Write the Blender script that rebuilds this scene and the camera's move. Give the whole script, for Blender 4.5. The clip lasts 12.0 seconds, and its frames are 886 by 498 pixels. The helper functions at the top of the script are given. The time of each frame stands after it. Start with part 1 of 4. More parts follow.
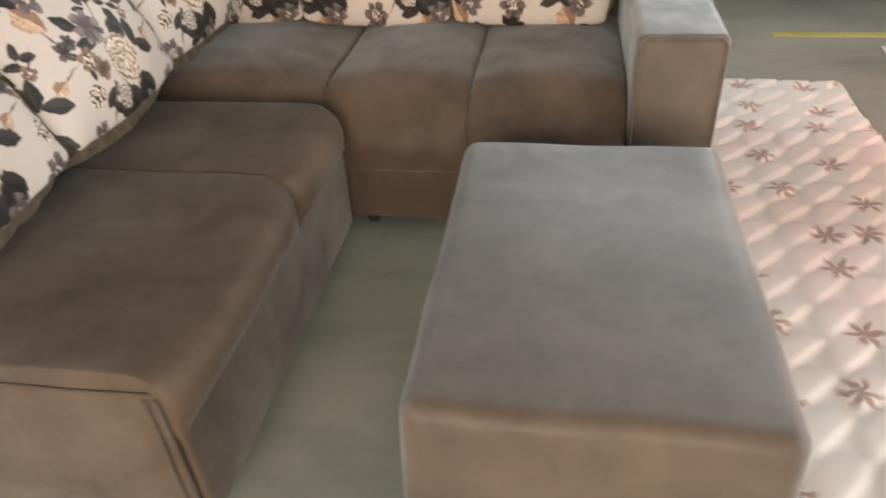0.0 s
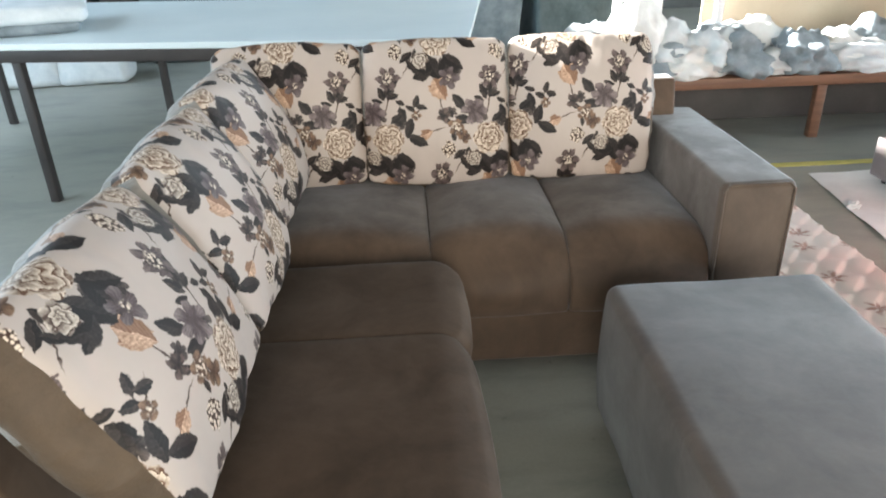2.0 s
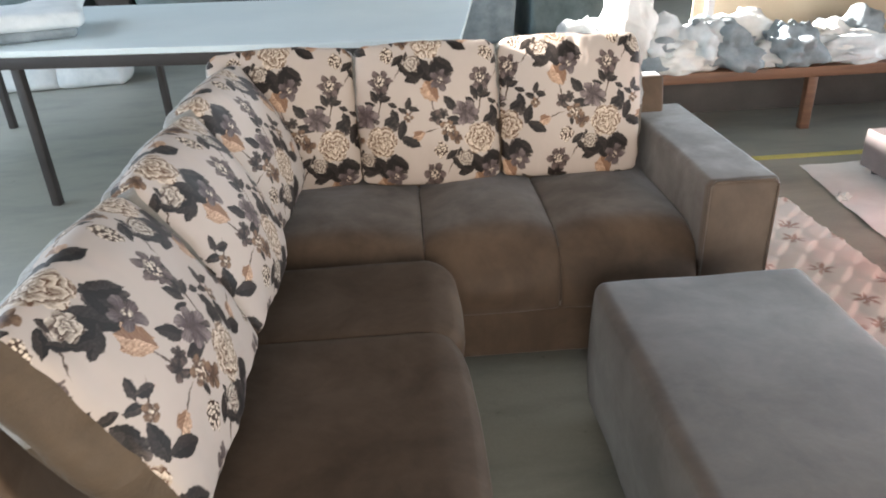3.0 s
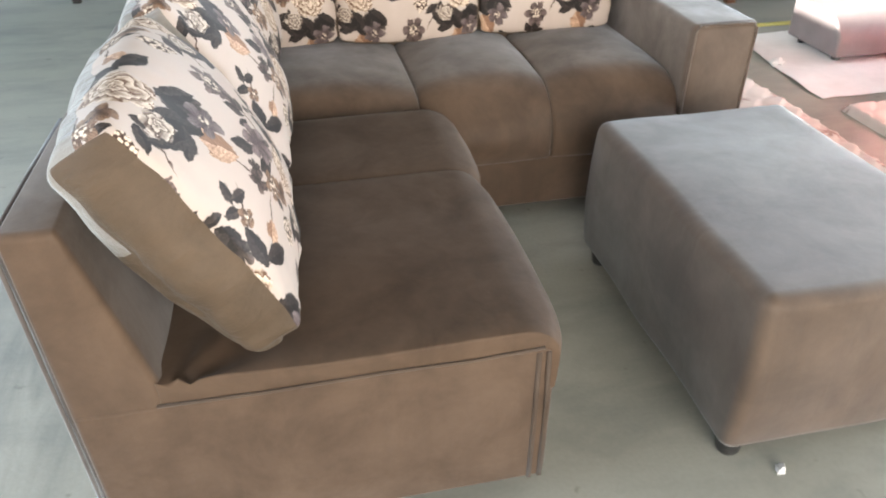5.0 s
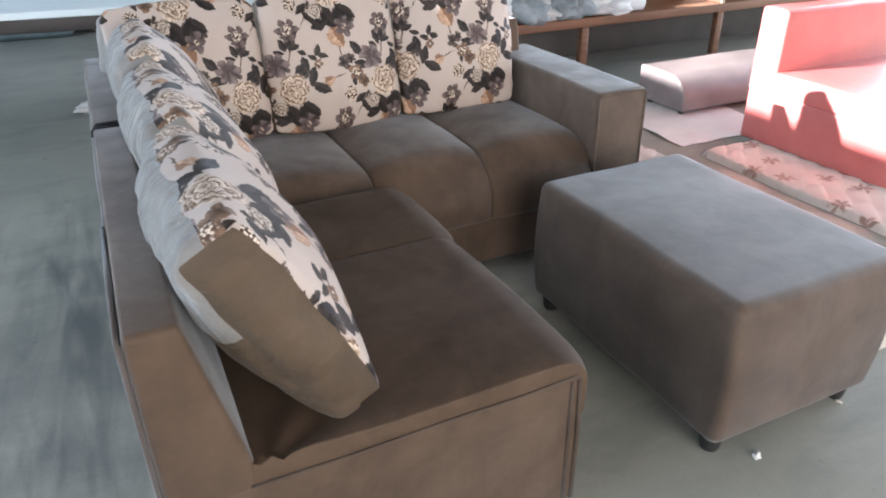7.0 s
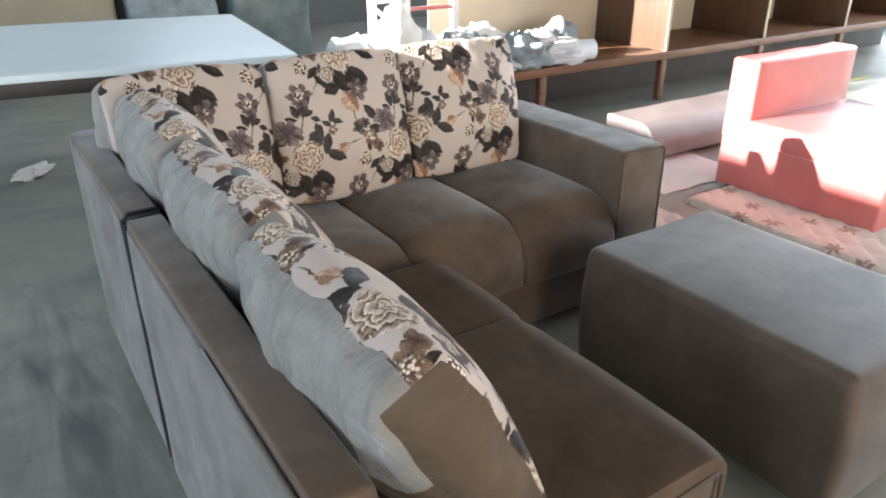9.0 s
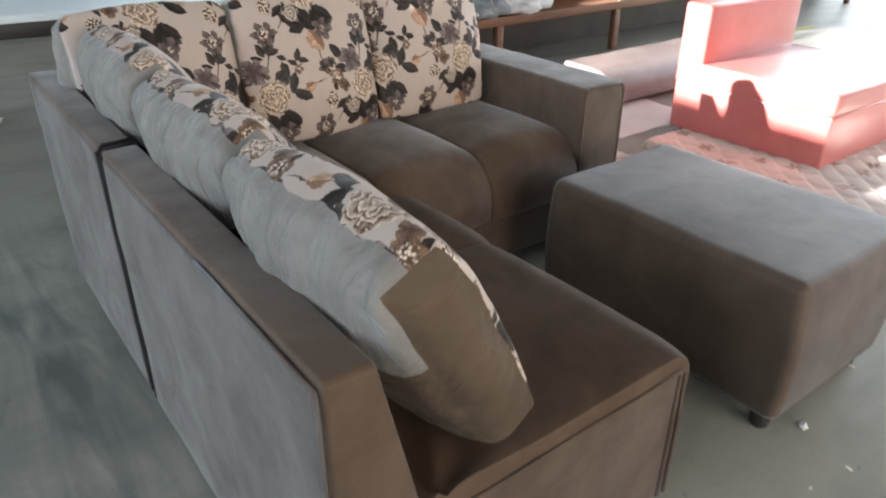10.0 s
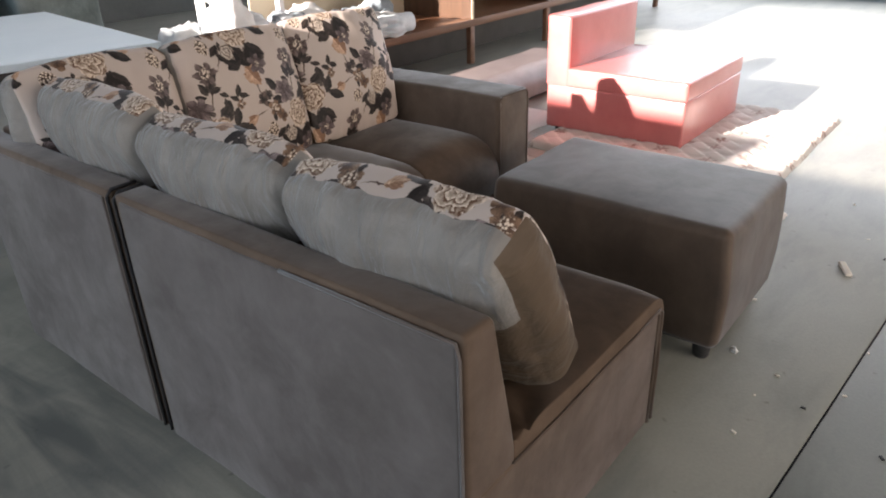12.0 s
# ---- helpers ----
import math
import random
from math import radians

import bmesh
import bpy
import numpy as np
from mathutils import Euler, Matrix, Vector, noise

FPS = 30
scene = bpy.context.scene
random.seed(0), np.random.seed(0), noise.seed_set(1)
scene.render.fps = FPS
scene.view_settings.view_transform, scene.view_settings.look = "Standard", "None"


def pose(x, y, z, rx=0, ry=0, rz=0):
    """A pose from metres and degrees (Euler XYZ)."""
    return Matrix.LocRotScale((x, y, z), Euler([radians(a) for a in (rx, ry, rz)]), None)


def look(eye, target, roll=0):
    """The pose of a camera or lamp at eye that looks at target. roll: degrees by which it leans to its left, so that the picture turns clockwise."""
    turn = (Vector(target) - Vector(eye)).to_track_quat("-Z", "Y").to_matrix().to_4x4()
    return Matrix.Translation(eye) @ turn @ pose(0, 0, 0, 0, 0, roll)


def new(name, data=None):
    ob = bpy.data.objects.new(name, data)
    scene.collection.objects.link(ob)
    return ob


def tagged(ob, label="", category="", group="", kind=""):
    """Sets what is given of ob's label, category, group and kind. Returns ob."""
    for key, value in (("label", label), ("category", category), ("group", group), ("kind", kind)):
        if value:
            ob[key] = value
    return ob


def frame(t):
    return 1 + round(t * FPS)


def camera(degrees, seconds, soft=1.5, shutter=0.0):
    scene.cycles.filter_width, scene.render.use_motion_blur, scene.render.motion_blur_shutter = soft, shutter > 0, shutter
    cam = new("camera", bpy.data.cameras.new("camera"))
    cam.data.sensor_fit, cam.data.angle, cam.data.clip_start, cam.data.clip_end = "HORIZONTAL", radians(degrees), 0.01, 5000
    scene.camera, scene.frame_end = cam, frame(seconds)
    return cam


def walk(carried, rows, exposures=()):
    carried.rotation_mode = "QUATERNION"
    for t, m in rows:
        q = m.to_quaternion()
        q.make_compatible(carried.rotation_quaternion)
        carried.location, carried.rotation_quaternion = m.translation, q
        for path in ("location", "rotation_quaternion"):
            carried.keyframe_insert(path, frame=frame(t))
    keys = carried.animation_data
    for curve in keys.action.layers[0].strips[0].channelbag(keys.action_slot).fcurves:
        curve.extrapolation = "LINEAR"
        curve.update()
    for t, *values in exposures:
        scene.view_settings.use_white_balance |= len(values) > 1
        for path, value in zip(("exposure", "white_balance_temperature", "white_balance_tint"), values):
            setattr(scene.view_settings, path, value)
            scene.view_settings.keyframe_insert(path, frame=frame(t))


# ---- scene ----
cam = camera(64.2, 12.0, soft=1.9, shutter=0.4)
EXPOSURES = [(0, 3.5, 6800, 10), (0.5, 3.85, 5950, 7), (1, 3.5, 6150, 8), (1.5, 3.5, 5950, 7), (2, 3.25, 6050, 6), (2.5, 3.07, 6100, 8), (3.5, 3.1, 6450, 12), (5.5, 3.9, 6150, 9), (6, 3.7, 5950, 8), (6.5, 3.5, 5900, 10), (7, 3.2, 5900, 13), (9, 3.0, 6200, 10), (10, 2.79, 6350, 12), (10.5, 2.89, 6500, 13), (11.5, 2.75, 6600, 15), (12, 2.35, 6600, 17)]
PATH = [
    (0, (0.598, -0.683, 1.229), (0.303, 0.906, 0.051), -3.3),
    (0.5, (0.401, -0.735, 1.241), (0.105, 0.898, 0.125), -4.8),
    (1, (0.245, -0.808, 1.253), (0.055, 0.893, 0.218), -3.9),
    (1.5, (0.088, -0.906, 1.31), (0.0, 0.847, 0.35), -3.5),
    (2, (-0.092, -0.784, 1.353), (-0.012, 1.01, 0.474), -1.7),
    (2.5, (-0.038, -0.81, 1.39), (0.013, 0.994, 0.53), -2.7),
    (3, (-0.069, -0.822, 1.391), (0.007, 0.965, 0.495), -2.7),
    (3.5, (-0.155, -0.885, 1.327), (-0.064, 0.877, 0.385), -1.8),
    (5.5, (-0.491, -0.883, 1.259), (-0.012, 0.68, 0.107), -1.1),
    (6, (-0.621, -0.92, 1.295), (0.033, 0.639, 0.227), -2.6),
    (6.5, (-0.695, -0.942, 1.323), (0.068, 0.621, 0.337), -1.4),
    (7, (-0.747, -0.919, 1.32), (0.006, 0.673, 0.372), -0.7),
    (9, (-1.013, -0.574, 1.351), (-0.019, 0.94, 0.503), -0.1),
    (9.5, (-1.041, -0.594, 1.333), (-0.009, 0.884, 0.467), 0.4),
    (10, (-1.101, -0.621, 1.296), (-0.032, 0.783, 0.354), 0.3),
    (10.5, (-1.19, -0.664, 1.287), (-0.075, 0.678, 0.31), -2.8),
    (11, (-1.279, -0.663, 1.301), (-0.089, 0.622, 0.336), -1.7),
    (11.5, (-1.429, -0.573, 1.331), (-0.086, 0.579, 0.397), -3.4),
    (12, (-1.507, -0.538, 1.336), (-0.124, 0.6, 0.447), -2.0),
]
walk(cam, [(t, look(eye, target, roll)) for t, eye, target, roll in PATH], exposures=EXPOSURES)

# ---- world, sun and daylight ----
SUN_WAY = Vector((1.51, -0.37, -0.54)).normalized()
world = bpy.data.worlds.new("world")
scene.world = world
world.use_nodes = True
_w = world.node_tree
_sky = _w.nodes.new("ShaderNodeTexSky")
_sky.sky_type = "NISHITA"
_sky.sun_disc = False
_sky.sun_elevation = radians(19)
_sky.sun_rotation = math.atan2(-SUN_WAY.x, -SUN_WAY.y)
_w.links.new(_sky.outputs[0], _w.nodes["Background"].inputs[0])
_w.nodes["Background"].inputs[1].default_value = 0.02

sun = new("sun", bpy.data.lights.new("sun", "SUN"))
sun.data.energy, sun.data.angle, sun.data.color = 5.0, radians(0.6), (1.0, 0.93, 0.84)
sun.matrix_world = look((-6, 5, 6), Vector((-6, 5, 6)) + SUN_WAY)


def window_light(name, eye, target, w, h, watts, color):
    ob = new(name, bpy.data.lights.new(name, "AREA"))
    ob.data.shape, ob.data.size, ob.data.size_y = "RECTANGLE", w, h
    ob.data.energy, ob.data.color = watts, color
    ob.matrix_world = look(eye, target)
    return ob


window_light("door_daylight", (1.0, -6.9, 2.0), (1.0, 0, 1.2), 8.0, 3.6, 82, (1.0, 0.885, 0.755))
window_light("west_window_daylight", (-5.95, 1.6, 1.7), (0, 1.6, 1.2), 8.8, 1.45, 32, (0.76, 0.90, 1.0))
window_light("clerestory_daylight", (-5.95, 2.2, 4.1), (0.6, 1.2, 0.4), 8.0, 1.7, 26, (0.80, 0.91, 1.0))
window_light("gate_daylight", (8.9, 2.0, 2.2), (0, 2.0, 1.0), 7.0, 3.8, 73, (0.90, 0.96, 1.0))
window_light("back_window_daylight", (4.9, 8.9, 4.0), (0.8, 0.5, 0.4), 8.0, 2.0, 33, (0.84, 0.93, 1.0))

# ---- materials ----


def material(name):
    m = bpy.data.materials.new(name)
    m.use_nodes = True
    return m, m.node_tree, m.node_tree.nodes["Principled BSDF"]


def nd(t, kind, **inputs):
    n = t.nodes.new(kind)
    for k, v in inputs.items():
        key = k.replace("_", " ")
        if hasattr(v, "is_output"):
            t.links.new(v, n.inputs[key])
        else:
            n.inputs[key].default_value = v
    return n


def mth(t, op, a, b=0.0, c=0.0):
    n = t.nodes.new("ShaderNodeMath")
    n.operation = op
    for i, v in enumerate((a, b, c)):
        if hasattr(v, "is_output"):
            t.links.new(v, n.inputs[i])
        else:
            n.inputs[i].default_value = v
    return n.outputs[0]


def mixc(t, fac, a, b):
    n = t.nodes.new("ShaderNodeMix")
    n.data_type = "RGBA"
    for i, v in ((0, fac), (6, a), (7, b)):
        if hasattr(v, "is_output"):
            t.links.new(v, n.inputs[i])
        else:
            n.inputs[i].default_value = v if i == 0 else (*v, 1)
    return n.outputs[2]


def ramp(t, fac, lo, hi):
    n = t.nodes.new("ShaderNodeMapRange")
    t.links.new(fac, n.inputs[0])
    n.inputs[1].default_value, n.inputs[2].default_value = lo, hi
    return n.outputs[0]


def surface(name, dark, light, scale=3.0, fine=60.0, rough=0.7, bump=0.15, metal=0.0, sheen=0.0, sheen_tint=(1, 1, 1),
            stretch=(1, 1, 1), spec=0.5, vary=0.0):
    """A surface whose colour goes from dark to light at two scales, with a fine relief."""
    m, t, p = material(name)
    co = nd(t, "ShaderNodeTexCoord").outputs["Object"]
    mp = nd(t, "ShaderNodeMapping", Vector=co, Scale=stretch).outputs[0]
    a = nd(t, "ShaderNodeTexNoise", Vector=mp, Scale=scale, Detail=4.0, Roughness=0.6).outputs[0]
    b = nd(t, "ShaderNodeTexNoise", Vector=mp, Scale=fine, Detail=3.0).outputs[0]
    f = mth(t, "ADD", mth(t, "MULTIPLY", ramp(t, a, 0.3, 0.7), 0.7), mth(t, "MULTIPLY", b, 0.3))
    if vary:
        r = nd(t, "ShaderNodeObjectInfo").outputs["Random"]
        f = mth(t, "ADD", f, mth(t, "MULTIPLY", mth(t, "SUBTRACT", r, 0.5), vary))
    t.links.new(mixc(t, f, dark, light), p.inputs["Base Color"])
    p.inputs["Roughness"].default_value = rough
    p.inputs["Metallic"].default_value = metal
    p.inputs["Specular IOR Level"].default_value = spec
    if sheen:
        p.inputs["Sheen Weight"].default_value = sheen
        p.inputs["Sheen Roughness"].default_value = 0.4
        p.inputs["Sheen Tint"].default_value = (*sheen_tint, 1)
    if bump:
        n = nd(t, "ShaderNodeBump", Strength=bump, Distance=0.01, Height=b)
        t.links.new(n.outputs[0], p.inputs["Normal"])
    return m


def velvet(name, dark, light, sheen, tint, bump=0.10, normal_tilt=(0, 0, 0), fold=(22, 22, 3), folds=0.35, patch=0.6, spec=0.3):
    """Suede-like velvet with brushed patches; the shading normals can be tilted to relight it."""
    m, t, p = material(name)
    co = nd(t, "ShaderNodeTexCoord").outputs["Object"]
    a = nd(t, "ShaderNodeTexNoise", Vector=co, Scale=5.5, Detail=6.0, Roughness=0.66, Distortion=0.3).outputs[0]
    b = nd(t, "ShaderNodeTexNoise", Vector=co, Scale=420.0, Detail=2.0).outputs[0]
    mp = nd(t, "ShaderNodeMapping", Vector=co, Scale=fold, Rotation=(0.1, 0.1, 0.1)).outputs[0]
    c = nd(t, "ShaderNodeTexNoise", Vector=mp, Scale=1.0, Detail=3.0, Distortion=0.7).outputs[0]
    brushed = ramp(t, a, 0.36, 0.64)
    f = mth(t, "ADD", mth(t, "MULTIPLY", brushed, 0.6), mth(t, "ADD", mth(t, "MULTIPLY", c, 0.4), mth(t, "MULTIPLY", b, 0.2)))
    t.links.new(mixc(t, f, dark, light), p.inputs["Base Color"])
    p.inputs["Roughness"].default_value = 0.66
    p.inputs["Specular IOR Level"].default_value = spec
    t.links.new(mth(t, "MULTIPLY", mth(t, "ADD", mth(t, "MULTIPLY", brushed, patch), 1 - patch / 2), sheen), p.inputs["Sheen Weight"])
    p.inputs["Sheen Roughness"].default_value = 0.45
    p.inputs["Sheen Tint"].default_value = (*tint, 1)
    h = mth(t, "ADD", mth(t, "MULTIPLY", a, 0.6), mth(t, "ADD", mth(t, "MULTIPLY", c, folds), mth(t, "MULTIPLY", b, 0.04)))
    n = nd(t, "ShaderNodeBump", Strength=bump, Distance=0.02, Height=h)
    tilted = t.nodes.new("ShaderNodeVectorMath")
    tilted.operation = "ADD"
    t.links.new(n.outputs[0], tilted.inputs[0])
    tilted.inputs[1].default_value = normal_tilt
    flat = t.nodes.new("ShaderNodeVectorMath")
    flat.operation = "NORMALIZE"
    t.links.new(tilted.outputs[0], flat.inputs[0])
    t.links.new(flat.outputs[0], p.inputs["Normal"])
    return m


def floral(name, ground):
    """A rose print in flat cloth coordinates (metres): a half-drop repeat, 0.335 m across and 0.31 m up."""
    m, t, p = material(name)
    uv = nd(t, "ShaderNodeTexCoord").outputs["UV"]
    T, H = 0.335, 0.31
    vec = uv
    for sc, am in ((22.0, 0.010), (70.0, 0.010), (170.0, 0.005)):
        wob = nd(t, "ShaderNodeTexNoise", Vector=uv, Scale=sc, Detail=2.0)
        wv = t.nodes.new("ShaderNodeVectorMath")
        wv.operation = "MULTIPLY_ADD"
        t.links.new(wob.outputs["Color"], wv.inputs[0])
        wv.inputs[1].default_value = (am, am, 0)
        t.links.new(vec, wv.inputs[2])
        vec = wv.outputs[0]
    sep = nd(t, "ShaderNodeSeparateXYZ", Vector=vec)
    U, V = sep.outputs[0], sep.outputs[1]
    fine = nd(t, "ShaderNodeTexNoise", Vector=uv, Scale=190.0, Detail=2.0).outputs[0]
    blot = nd(t, "ShaderNodeTexNoise", Vector=uv, Scale=48.0, Detail=2.0).outputs[0]
    grain = ramp(t, fine, 0.3, 0.7)
    seeds = t.nodes.new("ShaderNodeTexVoronoi")
    seeds.voronoi_dimensions = "2D"
    t.links.new(uv, seeds.inputs["Vector"])
    seeds.inputs["Scale"].default_value = 135.0
    seed_dot = ramp(t, seeds.outputs["Distance"], 0.5, 0.25)
    ink, ash = (0.011, 0.008, 0.007), (0.066, 0.050, 0.044)
    bark, gold = (0.050, 0.026, 0.017), (0.30, 0.185, 0.115)
    cream, plum, lilac = (0.70, 0.58, 0.46), (0.052, 0.034, 0.034), (0.30, 0.235, 0.225)

    def near(cx, cy, turn=0.0):
        y = mth(t, "SUBTRACT", V, cy - 0.005)
        row = mth(t, "ROUND", mth(t, "DIVIDE", y, H))
        y = mth(t, "SUBTRACT", y, mth(t, "MULTIPLY", row, H))
        x = mth(t, "SUBTRACT", mth(t, "SUBTRACT", U, cx - 0.005), mth(t, "MULTIPLY", row, T / 2))
        x = mth(t, "SUBTRACT", x, mth(t, "MULTIPLY", mth(t, "ROUND", mth(t, "DIVIDE", x, T)), T))
        if not turn:
            return x, y
        c, q = math.cos(radians(turn)), math.sin(radians(turn))
        return (mth(t, "ADD", mth(t, "MULTIPLY", x, c), mth(t, "MULTIPLY", y, q)),
                mth(t, "SUBTRACT", mth(t, "MULTIPLY", y, c), mth(t, "MULTIPLY", x, q)))

    def polar(cx, cy):
        x, y = near(cx, cy)
        r = mth(t, "SQRT", mth(t, "ADD", mth(t, "MULTIPLY", x, x), mth(t, "MULTIPLY", y, y)))
        return r, mth(t, "ARCTAN2", y, x)

    def inside(a, edge, soft=0.0009):
        n = t.nodes.new("ShaderNodeMapRange")
        t.links.new(mth(t, "SUBTRACT", a, edge), n.inputs[0])
        n.inputs[1].default_value, n.inputs[2].default_value = soft, -soft
        return n.outputs[0]

    def leaf(col, cx, cy, length, turn, dark=ink, lit=ash, wide=0.46):
        """A pointed leaf: a pale rib, one half lighter than the other, streaked veins."""
        x, y = near(cx, cy, turn)
        u = mth(t, "DIVIDE", x, length / 2)
        edge = mth(t, "MULTIPLY", mth(t, "SUBTRACT", 1.0, mth(t, "MULTIPLY", u, u)), length * wide / 2)
        side = mth(t, "ABSOLUTE", y)
        vein = mth(t, "SINE", mth(t, "MULTIPLY", mth(t, "SUBTRACT", x, side), 700.0))
        tone = mth(t, "ADD", mth(t, "MULTIPLY", mth(t, "GREATER_THAN", y, 0.0), 0.32), mth(t, "MULTIPLY", mth(t, "ADD", vein, 0.4), 0.07))
        tone = mth(t, "ADD", tone, mth(t, "MULTIPLY", inside(side, 0.0003, 0.0008), 0.5))
        tone = mth(t, "MULTIPLY", tone, mth(t, "MULTIPLY", mth(t, "ADD", grain, 0.35), mth(t, "MULTIPLY", blot, 2.0)))
        return mixc(t, inside(side, edge), col, mixc(t, tone, dark, lit))

    def flower(col, cx, cy, size, petals, dark, lit, heart=0.30, turn=0.0):
        """Separate rounded petals, darker in the folds and at the heart, streaked towards a pale rim, with stamens."""
        r, th = polar(cx, cy)
        lobe = mth(t, "ABSOLUTE", mth(t, "COSINE", mth(t, "ADD", mth(t, "MULTIPLY", th, petals / 2), turn)))
        edge = mth(t, "MULTIPLY", mth(t, "ADD", mth(t, "MULTIPLY", mth(t, "POWER", lobe, 0.5), 0.48), mth(t, "MULTIPLY", blot, 0.7)), size)
        streak = mth(t, "SINE", mth(t, "ADD", mth(t, "MULTIPLY", th, 31.0), mth(t, "MULTIPLY", blot, 9.0)))
        out = mth(t, "DIVIDE", r, size)
        tone = mth(t, "ADD", mth(t, "MULTIPLY", mth(t, "MULTIPLY", out, lobe), 0.75), mth(t, "MULTIPLY", streak, 0.16))
        tone = mth(t, "ADD", tone, mth(t, "MULTIPLY", mth(t, "SUBTRACT", blot, 0.5), 1.1))
        cc = mixc(t, tone, dark, lit)
        if heart:
            cc = mixc(t, mth(t, "MULTIPLY", inside(r, size * heart, 0.004), seed_dot), cc, cream)
        return mixc(t, inside(r, edge), col, cc)

    def rose(col, cx, cy, size, lit, dusk, turns=3.1):
        """Petals wound in a spiral: each bright at its rim and dark in the fold under the next."""
        r, th = polar(cx, cy)
        ripple = mth(t, "ABSOLUTE", mth(t, "COSINE", mth(t, "MULTIPLY", th, 3.0)))
        edge = mth(t, "MULTIPLY", mth(t, "ADD", mth(t, "MULTIPLY", mth(t, "POWER", ripple, 0.5), 0.2), 0.8), size)
        curl = mth(t, "ADD", mth(t, "MULTIPLY", mth(t, "DIVIDE", r, size), turns), mth(t, "DIVIDE", th, 2 * math.pi))
        curl = mth(t, "ADD", curl, mth(t, "ADD", mth(t, "MULTIPLY", mth(t, "SINE", mth(t, "MULTIPLY", th, 5.0)), 0.22), mth(t, "MULTIPLY", blot, 2.6)))
        rim = mth(t, "POWER", mth(t, "FRACT", curl), 0.8)
        rim = mth(t, "ADD", rim, mth(t, "MULTIPLY", mth(t, "SUBTRACT", grain, 0.5), 0.35))
        cc = mixc(t, mth(t, "SUBTRACT", mth(t, "MULTIPLY", rim, 1.3), 0.28), dusk, lit)
        return mixc(t, inside(r, edge), col, cc)

    def berry(col, cx, cy, size):
        r, th = polar(cx, cy)
        edge = mth(t, "MULTIPLY", mth(t, "ADD", blot, 0.5), size)
        return mixc(t, inside(r, edge), col, mixc(t, seed_dot, bark, cream))

    def tulip(col, cx, cy, length, turn):
        for dx, da, k in ((0.0, 38, 0.9), (0.0, -36, 0.9), (0.004, 3, 1.0)):
            a = radians(turn + da)
            col = leaf(col, cx + 0.12 * length * math.cos(a), cy + 0.12 * length * math.sin(a), length * k, turn + da, (0.20, 0.105, 0.060), (0.95, 0.66, 0.46), 0.62)
        return col

    col = mixc(t, mth(t, "MULTIPLY", blot, 0.3), ground, tuple(v * 0.84 for v in ground))
    # stems
    for cx, cy, ln, turn in ((-0.175, 0.030, 0.07, 15), (-0.095, -0.075, 0.08, 60), (-0.155, 0.105, 0.08, 100), (0.005, 0.125, 0.10, 75), (-0.235, 0.085, 0.08, 50)):
        col = leaf(col, cx, cy, ln, turn, bark, bark, 0.05)
    # dark foliage under and beside the rose
    for cx, cy, size, n in ((0.012, -0.088, 0.056, 7), (-0.055, -0.100, 0.040, 6), (0.045, 0.055, 0.040, 5), (-0.030, 0.078, 0.052, 7), (0.012, 0.150, 0.034, 6),
                            (-0.125, 0.085, 0.034, 6), (-0.100, 0.030, 0.034, 5), (0.062, -0.095, 0.036, 6)):
        col = flower(col, cx, cy, size * 0.72, n, ink, (0.15, 0.115, 0.10), 0.0, 0.7 * n)
    for cx, cy, ln, turn in ((-0.010, -0.085, 0.085, -60), (0.030, -0.085, 0.080, -110), (0.055, -0.070, 0.070, -35), (-0.045, -0.105, 0.060, 200),
                             (-0.062, -0.092, 0.050, 150), (0.072, 0.036, 0.060, 75), (0.100, -0.006, 0.066, -28), (0.050, 0.082, 0.050, 110),
                             (0.030, 0.068, 0.045, 40), (-0.085, 0.062, 0.055, 165), (-0.098, 0.118, 0.060, 130)):
        col = leaf(col, cx, cy, ln * 1.15, turn)
    for cx, cy, ln, turn in ((-0.015, 0.150, 0.046, 115), (0.006, 0.168, 0.042, 70), (0.022, 0.140, 0.040, 20), (0.045, 0.120, 0.034, -25), (0.030, 0.185, 0.030, 95),
                             (-0.030, 0.128, 0.034, 160), (-0.098, -0.050, 0.046, 35), (-0.084, -0.074, 0.040, -50), (-0.070, -0.045, 0.034, 80),
                             (-0.238, 0.122, 0.040, 70), (-0.222, 0.104, 0.038, -20), (-0.256, 0.098, 0.036, 150), (-0.140, 0.058, 0.036, 150), (-0.118, 0.008, 0.030, -80)):
        col = leaf(col, cx, cy, ln * 1.12, turn, ink, (0.085, 0.060, 0.048))
    # tulips and their buds
    col = tulip(col, -0.158, 0.150, 0.078, 115)
    col = tulip(col, -0.203, 0.020, 0.046, 205)
    # plum, brown and dark flowers
    col = flower(col, -0.048, 0.090, 0.052, 6, plum, lilac, 0.0)
    col = flower(col, 0.040, -0.118, 0.042, 5, plum, (0.20, 0.16, 0.155), 0.2)
    col = flower(col, -0.108, 0.036, 0.034, 5, bark, gold, 0.45)
    col = flower(col, -0.148, 0.076, 0.028, 5, ink, (0.19, 0.13, 0.11), 0.0)
    col = flower(col, -0.082, 0.006, 0.028, 4, bark, gold, 0.0)
    col = flower(col, -0.160, -0.112, 0.047, 6, (0.030, 0.018, 0.017), (0.21, 0.155, 0.14), 0.34)
    col = flower(col, -0.240, 0.075, 0.020, 4, bark, gold, 0.3)
    col = berry(col, -0.135, -0.032, 0.023)
    # roses
    col = rose(col, 0.0, 0.0, 0.054, cream, (0.105, 0.048, 0.023))
    col = rose(col, -0.052, -0.062, 0.027, (0.62, 0.53, 0.44), (0.075, 0.046, 0.034), 2.2)
